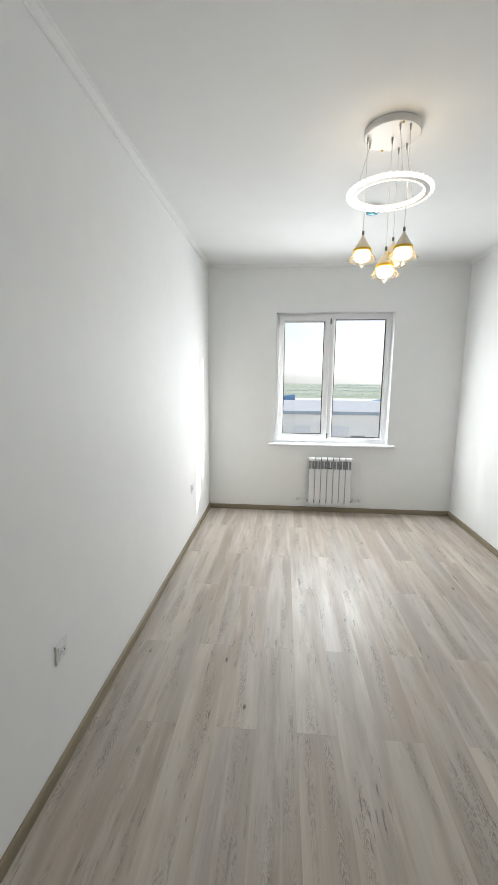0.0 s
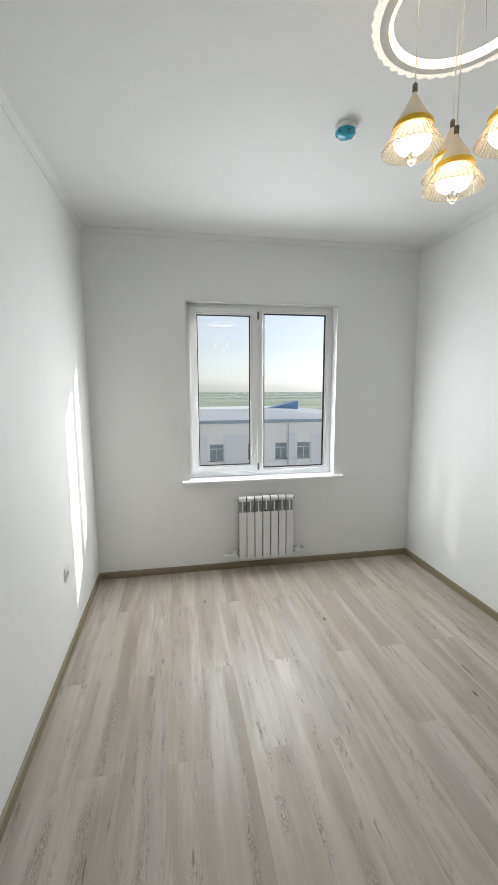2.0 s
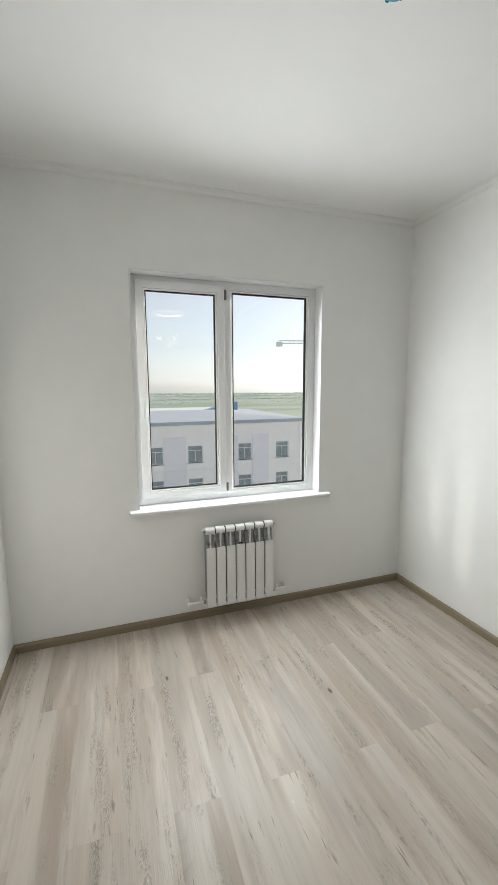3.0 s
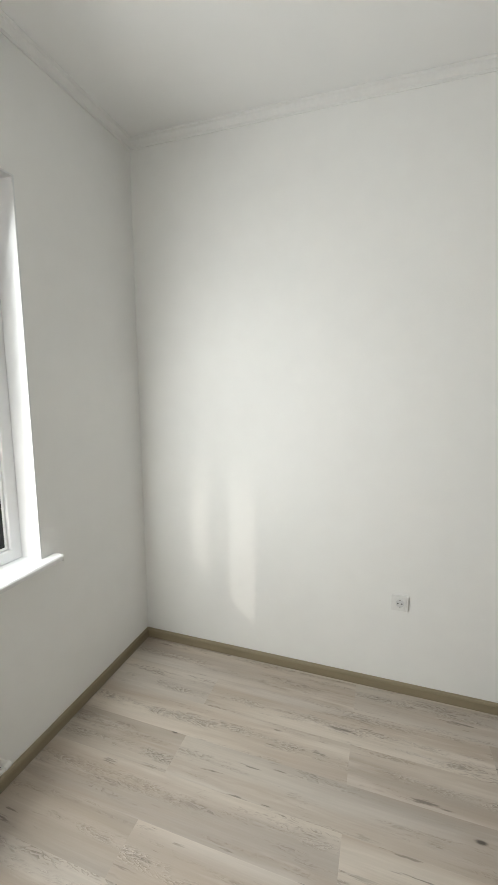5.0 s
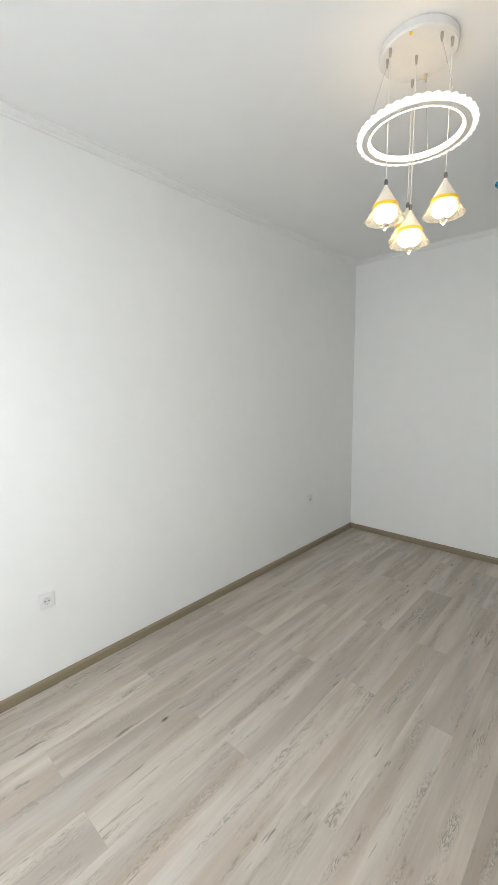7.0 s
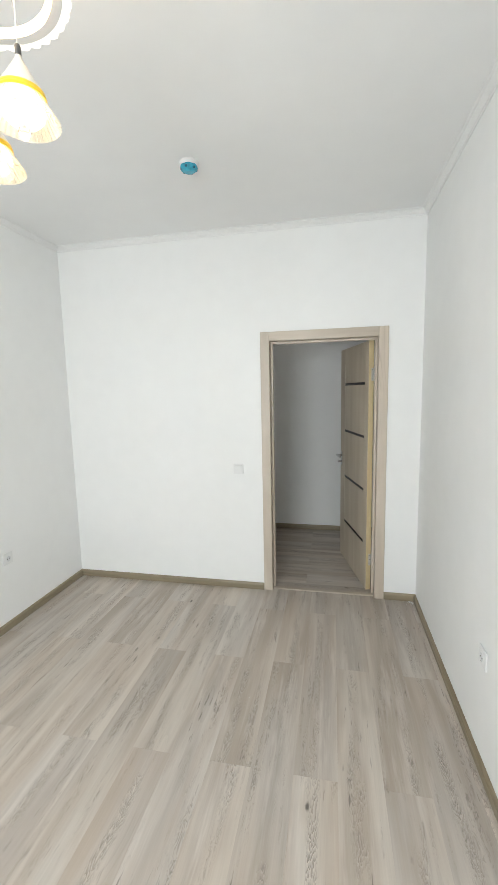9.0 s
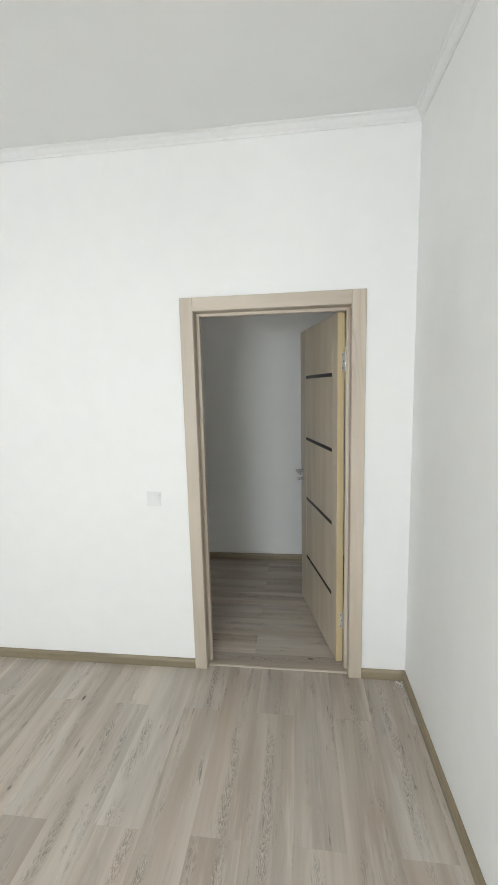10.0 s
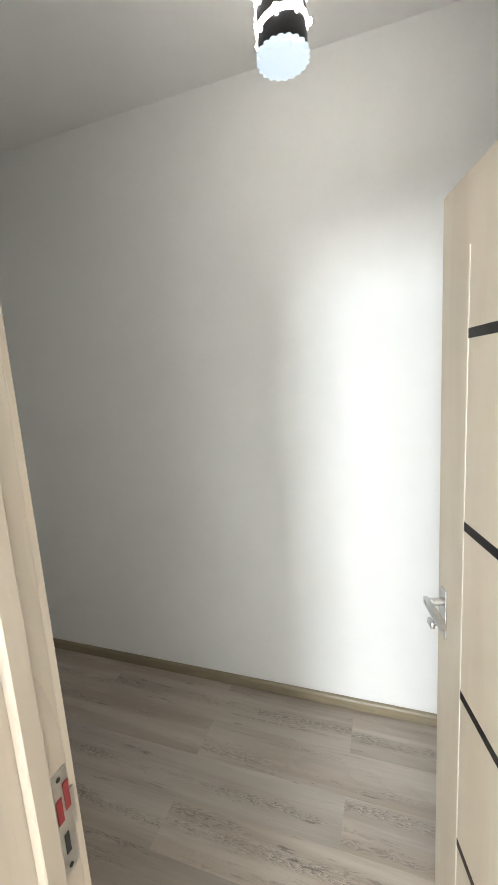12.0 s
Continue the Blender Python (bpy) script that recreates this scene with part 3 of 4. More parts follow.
# ---- radiator ----
# darker copy of the enamel: shade between the sections put into the colour
M_FIN = material("shaded_fin_enamel", (0.36, 0.365, 0.37), 0.5, vary=0.08)
def radiator(x0, z0, front, n=7, pitch=0.0712):
    rad = empty("radiator", (x0, front, z0), "white seven-section aluminium radiator under the window", "radiator")
    w = pitch - 0.0075
    mid = pitch / 2
    # one section in its own coordinates: x across, y into the wall, z up
    bm = boxed(mid - w / 2, mid + w / 2, 0, 0.012, 0.0, 0.425, bevel=0.004, seg=2)
    for v in bm.verts:            # slightly arched top of the front plate
        if v.co.z > 0.38:
            v.co.z += 0.012 * (1 - ((v.co.x - mid) / (w / 2)) ** 2)
    front_me = mesh_of("front_plate", bm, M_ENAMEL)
    bm = bmesh.new()
    box(bm, mid - 0.004, mid + 0.004, 0.008, 0.07, 0.02, 0.535, bevel=0.001)          # middle web
    web_me = mesh_of("web", bm, M_ENAMEL)
    bm = bmesh.new()
    for k in range(3):            # curved air fins in the open head
        z = 0.440 + 0.030 * k
        pts = [(0.020 + 0.006 * k, z - 0.016), (0.028 + 0.005 * k, z - 0.002), (0.042 + 0.003 * k, z + 0.010), (0.060, z + 0.014)]
        for s in (-1, 1):
            a, c = (mid + s * 0.003, mid + s * (w / 2 - 0.001))
            rows = [[bm.verts.new((x, y, zz + (0.004 if x == c else 0))) for y, zz in pts] for x in (a, c)]
            back = [[bm.verts.new((x, y + 0.0015, zz - 0.004 + (0.004 if x == c else 0))) for y, zz in pts] for x in (a, c)]
            for i in range(3):
                bm.faces.new((rows[0][i], rows[0][i + 1], rows[1][i + 1], rows[1][i]))
                bm.faces.new((back[0][i], back[0][i + 1], back[1][i + 1], back[1][i]))
                for q in (0, 1):
                    bm.faces.new((rows[q][i], rows[q][i + 1], back[q][i + 1], back[q][i]))
            for i in (0, 3):
                bm.faces.new((rows[0][i], rows[1][i], back[1][i], back[0][i]))
    box(bm, mid - w / 2, mid + w / 2, 0.063, 0.07, 0.01, 0.53, bevel=0.002)           # rear plate
    fin_me = mesh_of("air_fin", bm, M_FIN)
    prof = [(0.0225, 0.004), (0.0245, 0.007), (0.0245, pitch - 0.007), (0.0225, pitch - 0.004)]
    head_me = mesh_of("collector", lathe(bmesh.new(), prof, 20, axis="X"), M_ENAMEL, True)
    gasket_me = mesh_of("gasket", lathe(bmesh.new(), [(0.0242, -0.0032), (0.0242, 0.0032)], 18, axis="X"), M_BLACK, True)
    for i in range(n):
        sec = new("section", front_me)
        sec.parent, sec.location = rad, (i * pitch, 0, 0)
        for nm, me in (("web", web_me), ("air_fin", fin_me)):
            o = new(nm, me)
            o.parent = sec
        for z in (0.03, 0.540):
            o = new("collector", head_me)
            o.parent, o.location = sec, (0, 0.036, z)
            if i:
                o = new("gasket", gasket_me)
                o.parent, o.location = rad, (i * pitch, 0.036, z)
    end = n * pitch
    for x, s in ((0, -1), (end, 1)):
        bm = lathe(bmesh.new(), [(0.02, -0.004), (0.018, 0.004), (0.011, 0.006), (0.010, 0.014)] if s > 0 else [(0.010, -0.014), (0.011, -0.006), (0.018, -0.004), (0.02, 0.004)], 16, (x, 0.036, 0.540), axis="X")
        part("plug", bm, M_STEEL, rad, "grey end plug", smooth=True)
        bm = lathe(bmesh.new(), [(0.013, 0), (0.013, 0.018)], 6, (x if s > 0 else x - 0.018, 0.036, 0.03), axis="X")
        part("union_nut", bm, M_STEEL, rad, "dark brass union nut", smooth=False)
        # valve body with a cap, pipe stub and elbow to the wall
        vx = x + s * 0.034
        bm = lathe(bmesh.new(), [(0.011, -0.017), (0.013, -0.012), (0.013, 0.012), (0.011, 0.017)], 14, (vx, 0.036, 0.03), axis="X")
        lathe(bm, [(0.010, 0.0), (0.0115, 0.006), (0.0115, 0.026), (0.0085, 0.031)], 14, (vx, 0.036, 0.036))
        part("valve", bm, M_PIPE, rad, "white plastic radiator valve", smooth=True)
        bm = rod(bmesh.new(), (vx + s * 0.016, 0.036, 0.03), (vx + s * 0.075, 0.036, 0.03), 0.0095, 14)
        part("pipe", bm, M_PIPE, rad, smooth=True)
        ex = vx + s * 0.084
        bm = lathe(bmesh.new(), [(0.0115, -0.013), (0.0135, -0.009), (0.0135, 0.009), (0.0115, 0.013)], 14, (ex, 0.036, 0.03), axis="X")
        lathe(bm, [(0.0125, 0.036), (0.0125, L - front)], 14, (ex, 0, 0.03), axis="Y")
        part("elbow", bm, M_PIPE, rad, smooth=True)
    bm = boxed(mid + pitch * 3 - 0.012, mid + pitch * 3 + 0.012, 0.004, 0.02, 0.432, 0.44, bevel=0.002)
    part("clip", bm, M_BLACK, rad)
    for i in (1, 5):
        part("bracket", boxed(i * pitch - 0.002, i * pitch + 0.002, 0.03, L - front, 0.51, 0.545), M_PIPE, rad)
    return rad


radiator(1.207, 0.122, 4.642)


# ---- ceiling lights ----
M_GLOW_RING = glow("ring_led", (1.0, 0.72, 0.42), 7.2)
M_GLOW_ACRYL = glow("lit_acrylic_edge", (1.0, 0.91, 0.76), 0.72)
M_GLOW_BULB = glow("lit_bulb", (1.0, 0.82, 0.58), 2.5)
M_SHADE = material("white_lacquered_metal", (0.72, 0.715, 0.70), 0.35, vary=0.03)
M_CONE = material("cream_acrylic_cone", (0.80, 0.75, 0.65), 0.3, vary=0.03)
M_GOLD = material("yellow_gold_band", (0.90, 0.60, 0.03), 0.3, vary=0.06)
M_WIRE = material("steel_wire", (0.50, 0.49, 0.47), 0.4, 0.3)
M_CORD = material("pale_cord", (0.80, 0.78, 0.74), 0.5, vary=0.05)
M_SKIRT = clear("fluted_clear_acrylic", (1.0, 0.94, 0.80), 0.16, 1.25)
M_SKIRT.node_tree.nodes["Principled BSDF"].inputs["Transmission Weight"].default_value = 0.82
M_CRYSTAL = clear("crystal_drop", (1.0, 0.98, 0.95), 0.02, 1.5)


def chandelier(cx, cy):
    ch = empty("chandelier", (cx, cy, H), "lit white ring chandelier with four gold-banded glass pendants", "chandelier")
    canopy = part("canopy", lathe(bmesh.new(), [(0.136, 0), (0.14, -0.004), (0.14, -0.028), (0.135, -0.034)], 56), M_SHADE, ch, smooth=True)
    rz = -0.301
    # ring: body, glowing inner strip, scalloped outer edge
    ring = part("ring", lathe(bmesh.new(), [(0.174, rz - 0.010), (0.197, rz - 0.010), (0.197, rz + 0.012), (0.174, rz + 0.012)], 96, closed=True), M_SHADE, ch, "white enamelled ring", smooth=True)
    part("inner_led_strip", lathe(bmesh.new(), [(0.1665, rz - 0.009), (0.1735, rz - 0.0115), (0.1735, rz + 0.010), (0.165, rz + 0.006)], 96, closed=True), M_GLOW_RING, ring, "glowing inner light strip", smooth=True)
    n, waves = 320, 40
    bm = bmesh.new()
    loops = []
    for r, h, amp in ((0.1975, -0.008, 0), (0.210, -0.011, 0.0050), (0.213, 0.0, 0.0060), (0.209, 0.011, 0.0050), (0.1975, 0.010, 0)):
        loop = []
        for i in range(n):
            a = 2 * math.pi * i / n
            rr = r + amp * (2 * abs(math.sin(waves * a / 2)) - 1)
            loop.append(bm.verts.new((rr * math.cos(a), rr * math.sin(a), rz + h)))
        loops.append(loop)
    for a, c in zip(loops, loops[1:] + loops[:1]):
        for i in range(n):
            bm.faces.new((a[i], a[(i + 1) % n], c[(i + 1) % n], c[i]))
    part("scalloped_edge", bm, M_GLOW_ACRYL, ring, "glowing scalloped acrylic edge")

    def grip(x, y):
        bm = lathe(bmesh.new(), [(0.0055, -0.034), (0.0055, -0.050), (0.004, -0.052), (0.004, -0.060), (0.0025, -0.064)], 12, (x, y, 0))
        part("cable_grip", bm, M_STEEL, canopy, smooth=True)

    for k in range(3):            # wires of the ring
        a = radians(35 + 120 * k)
        x, y = 0.112 * math.cos(a), 0.112 * math.sin(a)
        grip(x, y)
        part("wire", rod(bmesh.new(), (x, y, -0.05), (0.185 * math.cos(a), 0.185 * math.sin(a), rz + 0.011), 0.0009, 6), M_WIRE, ch)
    for k in range(2):
        a = radians(100 + 180 * k)
        part("screw", lathe(bmesh.new(), [(0.005, -0.034), (0.004, -0.041)], 10, (0.125 * math.cos(a), 0.125 * math.sin(a), 0)), M_GOLD, canopy)
    for dx, dy, top in ((-0.122, 0.0, -0.502), (0.061, 0.106, -0.502), (0.061, -0.106, -0.522), (0.003, 0.006, -0.580)):
        grip(dx, dy)
        pend = part("pendant", lathe(bmesh.new(), [(0.006, 0), (0.007, -0.005), (0.028, -0.042), (0.046, -0.070), (0.046, -0.074), (0.043, -0.074), (0.006, -0.012)], 36, (dx, dy, top)), M_CONE, ch, "cream cone pendant with a gold band", smooth=True)
        part("cord", rod(bmesh.new(), (dx, dy, -0.06), (dx, dy, top + 0.018), 0.0014, 6), M_CORD, pend)
        part("socket_cap", lathe(bmesh.new(), [(0.0055, -0.001), (0.0065, 0.002), (0.0065, 0.018), (0.004, 0.022)], 14, (dx, dy, top)), M_DARKMETAL, pend, "dark metal cap", smooth=True)
        part("gold_band", lathe(bmesh.new(), [(0.0430, -0.0690), (0.0468, -0.0695), (0.0482, -0.0735), (0.0476, -0.0752), (0.0486, -0.0765), (0.0496, -0.0800), (0.0488, -0.0830), (0.045, -0.0815)], 40, (dx, dy, top), closed=True), M_GOLD, pend, "yellow gold band", smooth=True)
        bm = bmesh.new()
        loops = []
        for r, h, amp in ((0.046, -0.0815, 0.0), (0.054, -0.096, 0.02), (0.063, -0.112, 0.025), (0.073, -0.128, 0.035), (0.0715, -0.1295, 0.035), (0.0615, -0.113, 0.025), (0.0525, -0.097, 0.02), (0.0445, -0.082, 0.0)):
            loops.append([bm.verts.new((dx + r * (1 + amp * math.cos(36 * a)) * math.cos(a), dy + r * (1 + amp * math.cos(36 * a)) * math.sin(a), top + h + 0.25 * amp * r * math.cos(36 * a)))
                          for a in (2 * math.pi * i / 144 for i in range(144))])
        for a, c in zip(loops, loops[1:] + loops[:1]):
            for i in range(144):
                bm.faces.new((a[i], a[(i + 1) % 144], c[(i + 1) % 144], c[i]))
        sk = part("glass_skirt", bm, M_SKIRT, pend, "fluted clear acrylic skirt", smooth=True)
        sk.visible_shadow = False
        part("bulb", lathe(bmesh.new(), [(0.034, -0.078), (0.042, -0.088), (0.045, -0.102), (0.042, -0.117), (0.032, -0.128), (0.016, -0.134)], 28, (dx, dy, top)), M_GLOW_BULB, pend, "glowing warm white bulb", smooth=True)
        part("finial", lathe(bmesh.new(), [(0.006, -0.134), (0.013, -0.142), (0.014, -0.148), (0.009, -0.156), (0.003, -0.164)], 10, (dx, dy, top)), M_CRYSTAL, pend, "faceted crystal drop")
    return ch


chandelier(1.411, 2.30)


M_FILM = material("crumpled_blue_film", (0.03, 0.33, 0.47), 0.18, vary=0.5, grain=55, bump=0.8, bump_scale=45)
M_FILM_DARK = material("dark_blue_sensor_window", (0.01, 0.10, 0.16), 0.15, vary=0.3, grain=60)


def detector(x, y):
    d = empty("smoke_detector", (x, y, H), "white smoke detector still wrapped in blue film", "smoke detector", "smoke detectors")
    part("base", lathe(bmesh.new(), [(0.048, 0), (0.050, -0.004), (0.050, -0.016), (0.046, -0.022)], 32), M_PLASTIC, d, "white plastic base", smooth=True)
    cap = part("cover", lathe(bmesh.new(), [(0.0455, -0.022), (0.047, -0.030), (0.041, -0.040), (0.028, -0.048), (0.012, -0.051)], 32, wave=0.03, waves=7), M_FILM, d, "crumpled blue protective film", smooth=True)
    for k in range(6):
        a = radians(60 * k)
        bm = boxed(-0.006, 0.006, 0.030, 0.046, -0.041, -0.031, bevel=0.002)
        bm.transform(Matrix.Rotation(a, 4, "Z"))
        part("vent", bm, M_FILM_DARK, cap)
    return d


detector(1.516, 3.262)
detector(1.392, 0.925)


def hall_lamp(x, y, bottom):
    lamp = empty("hall_ceiling_lamp", (x, y, HALL_H), "black cylinder ceiling lamp with lit crystal bands", "ceiling lamp")
    m_black = material("black_lacquer", (0.012, 0.012, 0.014), 0.16, vary=0.15)
    m_lit = glow("lit_crystal", (1.0, 0.95, 0.89), 6.5)
    m_top = glow("unseen_band_glow", (1.0, 0.95, 0.89), 2.0)
    m_face = glow("lit_crystal_face", (0.62, 0.82, 1.0), 0.095)
    h = bottom - HALL_H
    body = part("body", lathe(bmesh.new(), [(0.060, 0), (0.062, -0.003), (0.062, h + 0.022), (0.060, h + 0.020)], 40), m_black, lamp, smooth=True)
    n = 200
    bm = bmesh.new()
    loops = []
    for r, hh, amp in ((0.0575, h + 0.019, 0), (0.064, h + 0.020, 0.045), (0.064, h + 0.004, 0.045), (0.055, h, 0.04)):
        loops.append([bm.verts.new((r * (1 + amp * (2 * abs(math.sin(10 * a)) - 1)) * math.cos(a), r * (1 + amp * (2 * abs(math.sin(10 * a)) - 1)) * math.sin(a), hh)) for a in (2 * math.pi * i / n for i in range(n))])
    for a, c in zip(loops, loops[1:]):
        for i in range(n):
            bm.faces.new((a[i], a[(i + 1) % n], c[(i + 1) % n], c[i]))
    bm.faces.new(loops[0]), bm.faces.new(loops[-1])
    part("crystal_diffuser", bm, m_face, lamp, "scalloped glowing crystal disc")
    # the upper two bands are out of view, added to light the hall
    for z, tilt in ((h + 0.075, 8), (h + 0.135, 8), (h + 0.26, 8), (h + 0.32, 8)):
        bm = lathe(bmesh.new(), [(0.0615, -0.008), (0.0655, -0.006), (0.0655, 0.006), (0.0615, 0.008)], 48, closed=True)
        bm.transform(Matrix.Translation((0, 0, z)) @ Matrix.Rotation(radians(tilt), 4, "Y"))
        band = part("light_band", bm, m_lit if z < h + 0.2 else m_top, body, "glowing crystal band", smooth=True)
        for k in range(7):
            a = radians(360 / 7 * k + tilt * 5)
            bm = bmesh.new()
            bmesh.ops.create_icosphere(bm, subdivisions=1, radius=0.0095, matrix=Matrix.Translation((0.067 * math.cos(a), 0.067 * math.sin(a), z - 0.067 * math.cos(a) * math.sin(radians(tilt)))))
            o = new("crystal", mesh_of("crystal", bm, m_lit))
            o.parent = body
    return lamp


hall_lamp(0.922, -0.886, 2.392)


# ---- sockets and switch: built facing +y, then turned ----
def socket(at, turn):
    s = empty("wall_socket", at, "white square wall socket with a round earthed well", "wall socket", "wall sockets")
    s.rotation_euler = (0, 0, radians(turn))
    part("plate", boxed(-0.041, 0.041, 0, 0.008, -0.041, 0.041, bevel=0.003, seg=2), M_PLASTIC, s)
    ins = part("insert", boxed(-0.029, 0.029, 0.008, 0.0105, -0.029, 0.029, bevel=0.0012), M_PLASTIC, s)
    bm = lathe(bmesh.new(), [(0.0235, 0.0105), (0.0225, 0.0125), (0.0205, 0.0125), (0.0195, 0.0108)], 32, axis="Y", closed=True)
    part("rim", bm, M_PLASTIC, ins, smooth=True)
    part("well", lathe(bmesh.new(), [(0.0195, 0.0104), (0.0195, 0.0111)], 28, axis="Y"), M_PLASTIC_GREY, ins, "grey recessed well", smooth=True)
    for x in (-0.0095, 0.0095):
        part("pin_hole", lathe(bmesh.new(), [(0.0034, 0.0105), (0.0034, 0.0116)], 12, (x, 0, 0), axis="Y"), M_BLACK, ins)
    for z in (-0.0195, 0.0165):
        part("earth_clip", boxed(-0.003, 0.003, 0.0105, 0.0120, z, z + 0.003), M_CHROME, ins)
    return s


first = socket((0.0, 1.391, 0.502), -90)
socket((0.0, 3.78, 0.517), -90)
socket((W, 3.272, 0.488), 90)
socket((W, 0.82, 0.506), 90)


def switch(at):
    s = empty("light_switch", at, "white single-rocker light switch beside the door", "light switch")
    part("plate", boxed(-0.041, 0.041, 0, 0.008, -0.041, 0.041, bevel=0.003, seg=2), M_PLASTIC, s)
    bm = boxed(-0.029, 0.029, 0.006, 0.011, -0.029, 0.029, bevel=0.0012)
    for v in bm.verts:
        if v.co.y > 0.008:
            v.co.y += 0.0035 * v.co.z / 0.029
    part("rocker", bm, M_PLASTIC, s)
    return s


switch((1.382, 0, 1.02))

# crumbs of plaster and the corner caps of the baseboard
M_CRUMB = material("plaster_crumb", (0.72, 0.71, 0.68), 0.8, vary=0.1)
rng = random.Random(4)
for x, y in ((1.99, 2.98), (0.335, -0.035), (1.25, 3.35), (2.05, 1.95), (0.62, 2.4), (1.07, 1.2)):
    bm = bmesh.new()
    bmesh.ops.create_icosphere(bm, subdivisions=1, radius=0.0035)
    for v in bm.verts:
        v.co *= rng.uniform(0.6, 1.3)
        v.co.z = max(v.co.z * 0.6, -0.001)
    o = thing("plaster_crumb", bm, M_CRUMB, "tiny white plaster crumb on the floor", "debris", "plaster crumbs")
    o.location = (x, y, 0.001)
for i, (x, y, sx, sy) in enumerate(((0, 0, 1, 1), (W, 0, -1, 1), (0, L, 1, -1), (W, L, -1, -1))):
    bm = boxed(min(x, x + sx * 0.019), max(x, x + sx * 0.019), min(y, y + sy * 0.019), max(y, y + sy * 0.019), 0.0, 0.057, bevel=0.002)
    thing("baseboard_corner_cap", bm, M_BASE, "olive-brown plastic baseboard corner cap", "baseboard", **S)

# ---- outside ----
M_FACADE = material("white_facade_render", (0.88, 0.88, 0.87), 0.85, vary=0.03, grain=3, bump=0.1, bump_scale=30, spec=0.2)
M_PANEL = material("pale_lilac_facade_panel", (0.79, 0.80, 0.84), 0.85, vary=0.03, grain=3, spec=0.2)
M_ROOF = material("pale_grey_metal_roof", (0.60, 0.63, 0.67), 0.6, vary=0.06, grain=2)
M_GUTTER = material("slate_grey_gutter", (0.36, 0.43, 0.50), 0.5, vary=0.05)
M_BLUE = material("blue_sheet_metal", (0.16, 0.30, 0.50), 0.4, vary=0.08, grain=1)
M_FAR_GLASS = material("dark_window_glass", (0.22, 0.28, 0.31), 0.08, vary=0.35, grain=0.6, spec=0.8)
M_FAR_FRAME = material("grey_window_frame", (0.66, 0.68, 0.70), 0.5)
# concrete and netting lightened towards blue-grey, with the site's haze in their colour
M_CONCRETE = material("grey_concrete", (0.60, 0.64, 0.68), 0.85, vary=0.1, grain=0.6)
M_NET = material("haze_blue_scaffold_net", (0.60, 0.67, 0.74), 0.8, vary=0.25, grain=0.35, stretch=(2.5, 2.5, 0.35))
M_CRANE = material("pale_crane_steel", (0.82, 0.83, 0.83), 0.5)
M_CRANE_RED = material("orange_crane_steel", (0.70, 0.48, 0.38), 0.5)


def ground_material():
    m = bpy.data.materials.new("field_and_sand")
    m.use_nodes = True
    nt, n = m.node_tree, m.node_tree.nodes
    link = nt.links.new
    b = n["Principled BSDF"]
    b.inputs["Roughness"].default_value = 0.95
    b.inputs["Specular IOR Level"].default_value = 0.1
    tc = n.new("ShaderNodeTexCoord")

    def tex(scale, detail):
        mp = n.new("ShaderNodeMapping")
        mp.inputs["Scale"].default_value = scale
        link(tc.outputs["Object"], mp.inputs[0])
        t = n.new("ShaderNodeTexNoise")
        t.inputs["Scale"].default_value = 1.0
        t.inputs["Detail"].default_value = detail
        link(mp.outputs[0], t.inputs["Vector"])
        return t.outputs["Fac"]

    def ramp(fac, stops):
        r = n.new("ShaderNodeValToRGB")
        while len(r.color_ramp.elements) < len(stops):
            r.color_ramp.elements.new(0.5)
        for e, (p, c) in zip(r.color_ramp.elements, stops):
            e.position, e.color = p, (*c, 1)
        link(fac, r.inputs[0])
        return r.outputs[0]

    # field greens are paled here to suggest haze over the distance
    fields = ramp(tex((0.0022, 0.009, 1), 3), [(0.3, (0.40, 0.48, 0.36)), (0.45, (0.50, 0.55, 0.45)), (0.52, (0.36, 0.44, 0.33)), (0.6, (0.54, 0.56, 0.48)), (0.72, (0.43, 0.51, 0.39))])
    sand = ramp(tex((0.12, 0.12, 1), 5), [(0.3, (0.60, 0.575, 0.53)), (0.55, (0.68, 0.645, 0.59)), (0.75, (0.33, 0.31, 0.27))])
    dist = n.new("ShaderNodeVectorMath")
    dist.operation = "LENGTH"
    link(tc.outputs["Object"], dist.inputs[0])
    edge = n.new("ShaderNodeMapRange")
    edge.inputs["From Min"].default_value, edge.inputs["From Max"].default_value = 130, 190
    link(dist.outputs["Value"], edge.inputs["Value"])
    mx = n.new("ShaderNodeMix")
    mx.data_type = "RGBA"
    link(edge.outputs[0], mx.inputs["Factor"])
    link(sand, mx.inputs[6])
    link(fields, mx.inputs[7])
    link(mx.outputs[2], b.inputs["Base Color"])
    return m


bm = bmesh.new()
bmesh.ops.create_circle(bm, cap_ends=True, segments=128, radius=1180)
g = thing("ground", bm, ground_material(), "sandy building ground running into green fields paled for haze", "ground", **S)
g.location = (0, 0, GROUND)
thing("building_base", boxed(HALL_X0 - 0.2, HALL_X1 + 0.2, HALL_Y - 0.2, OUT, GROUND, -0.2), M_FACADE, "plain white storeys under the flat", "building", **S)


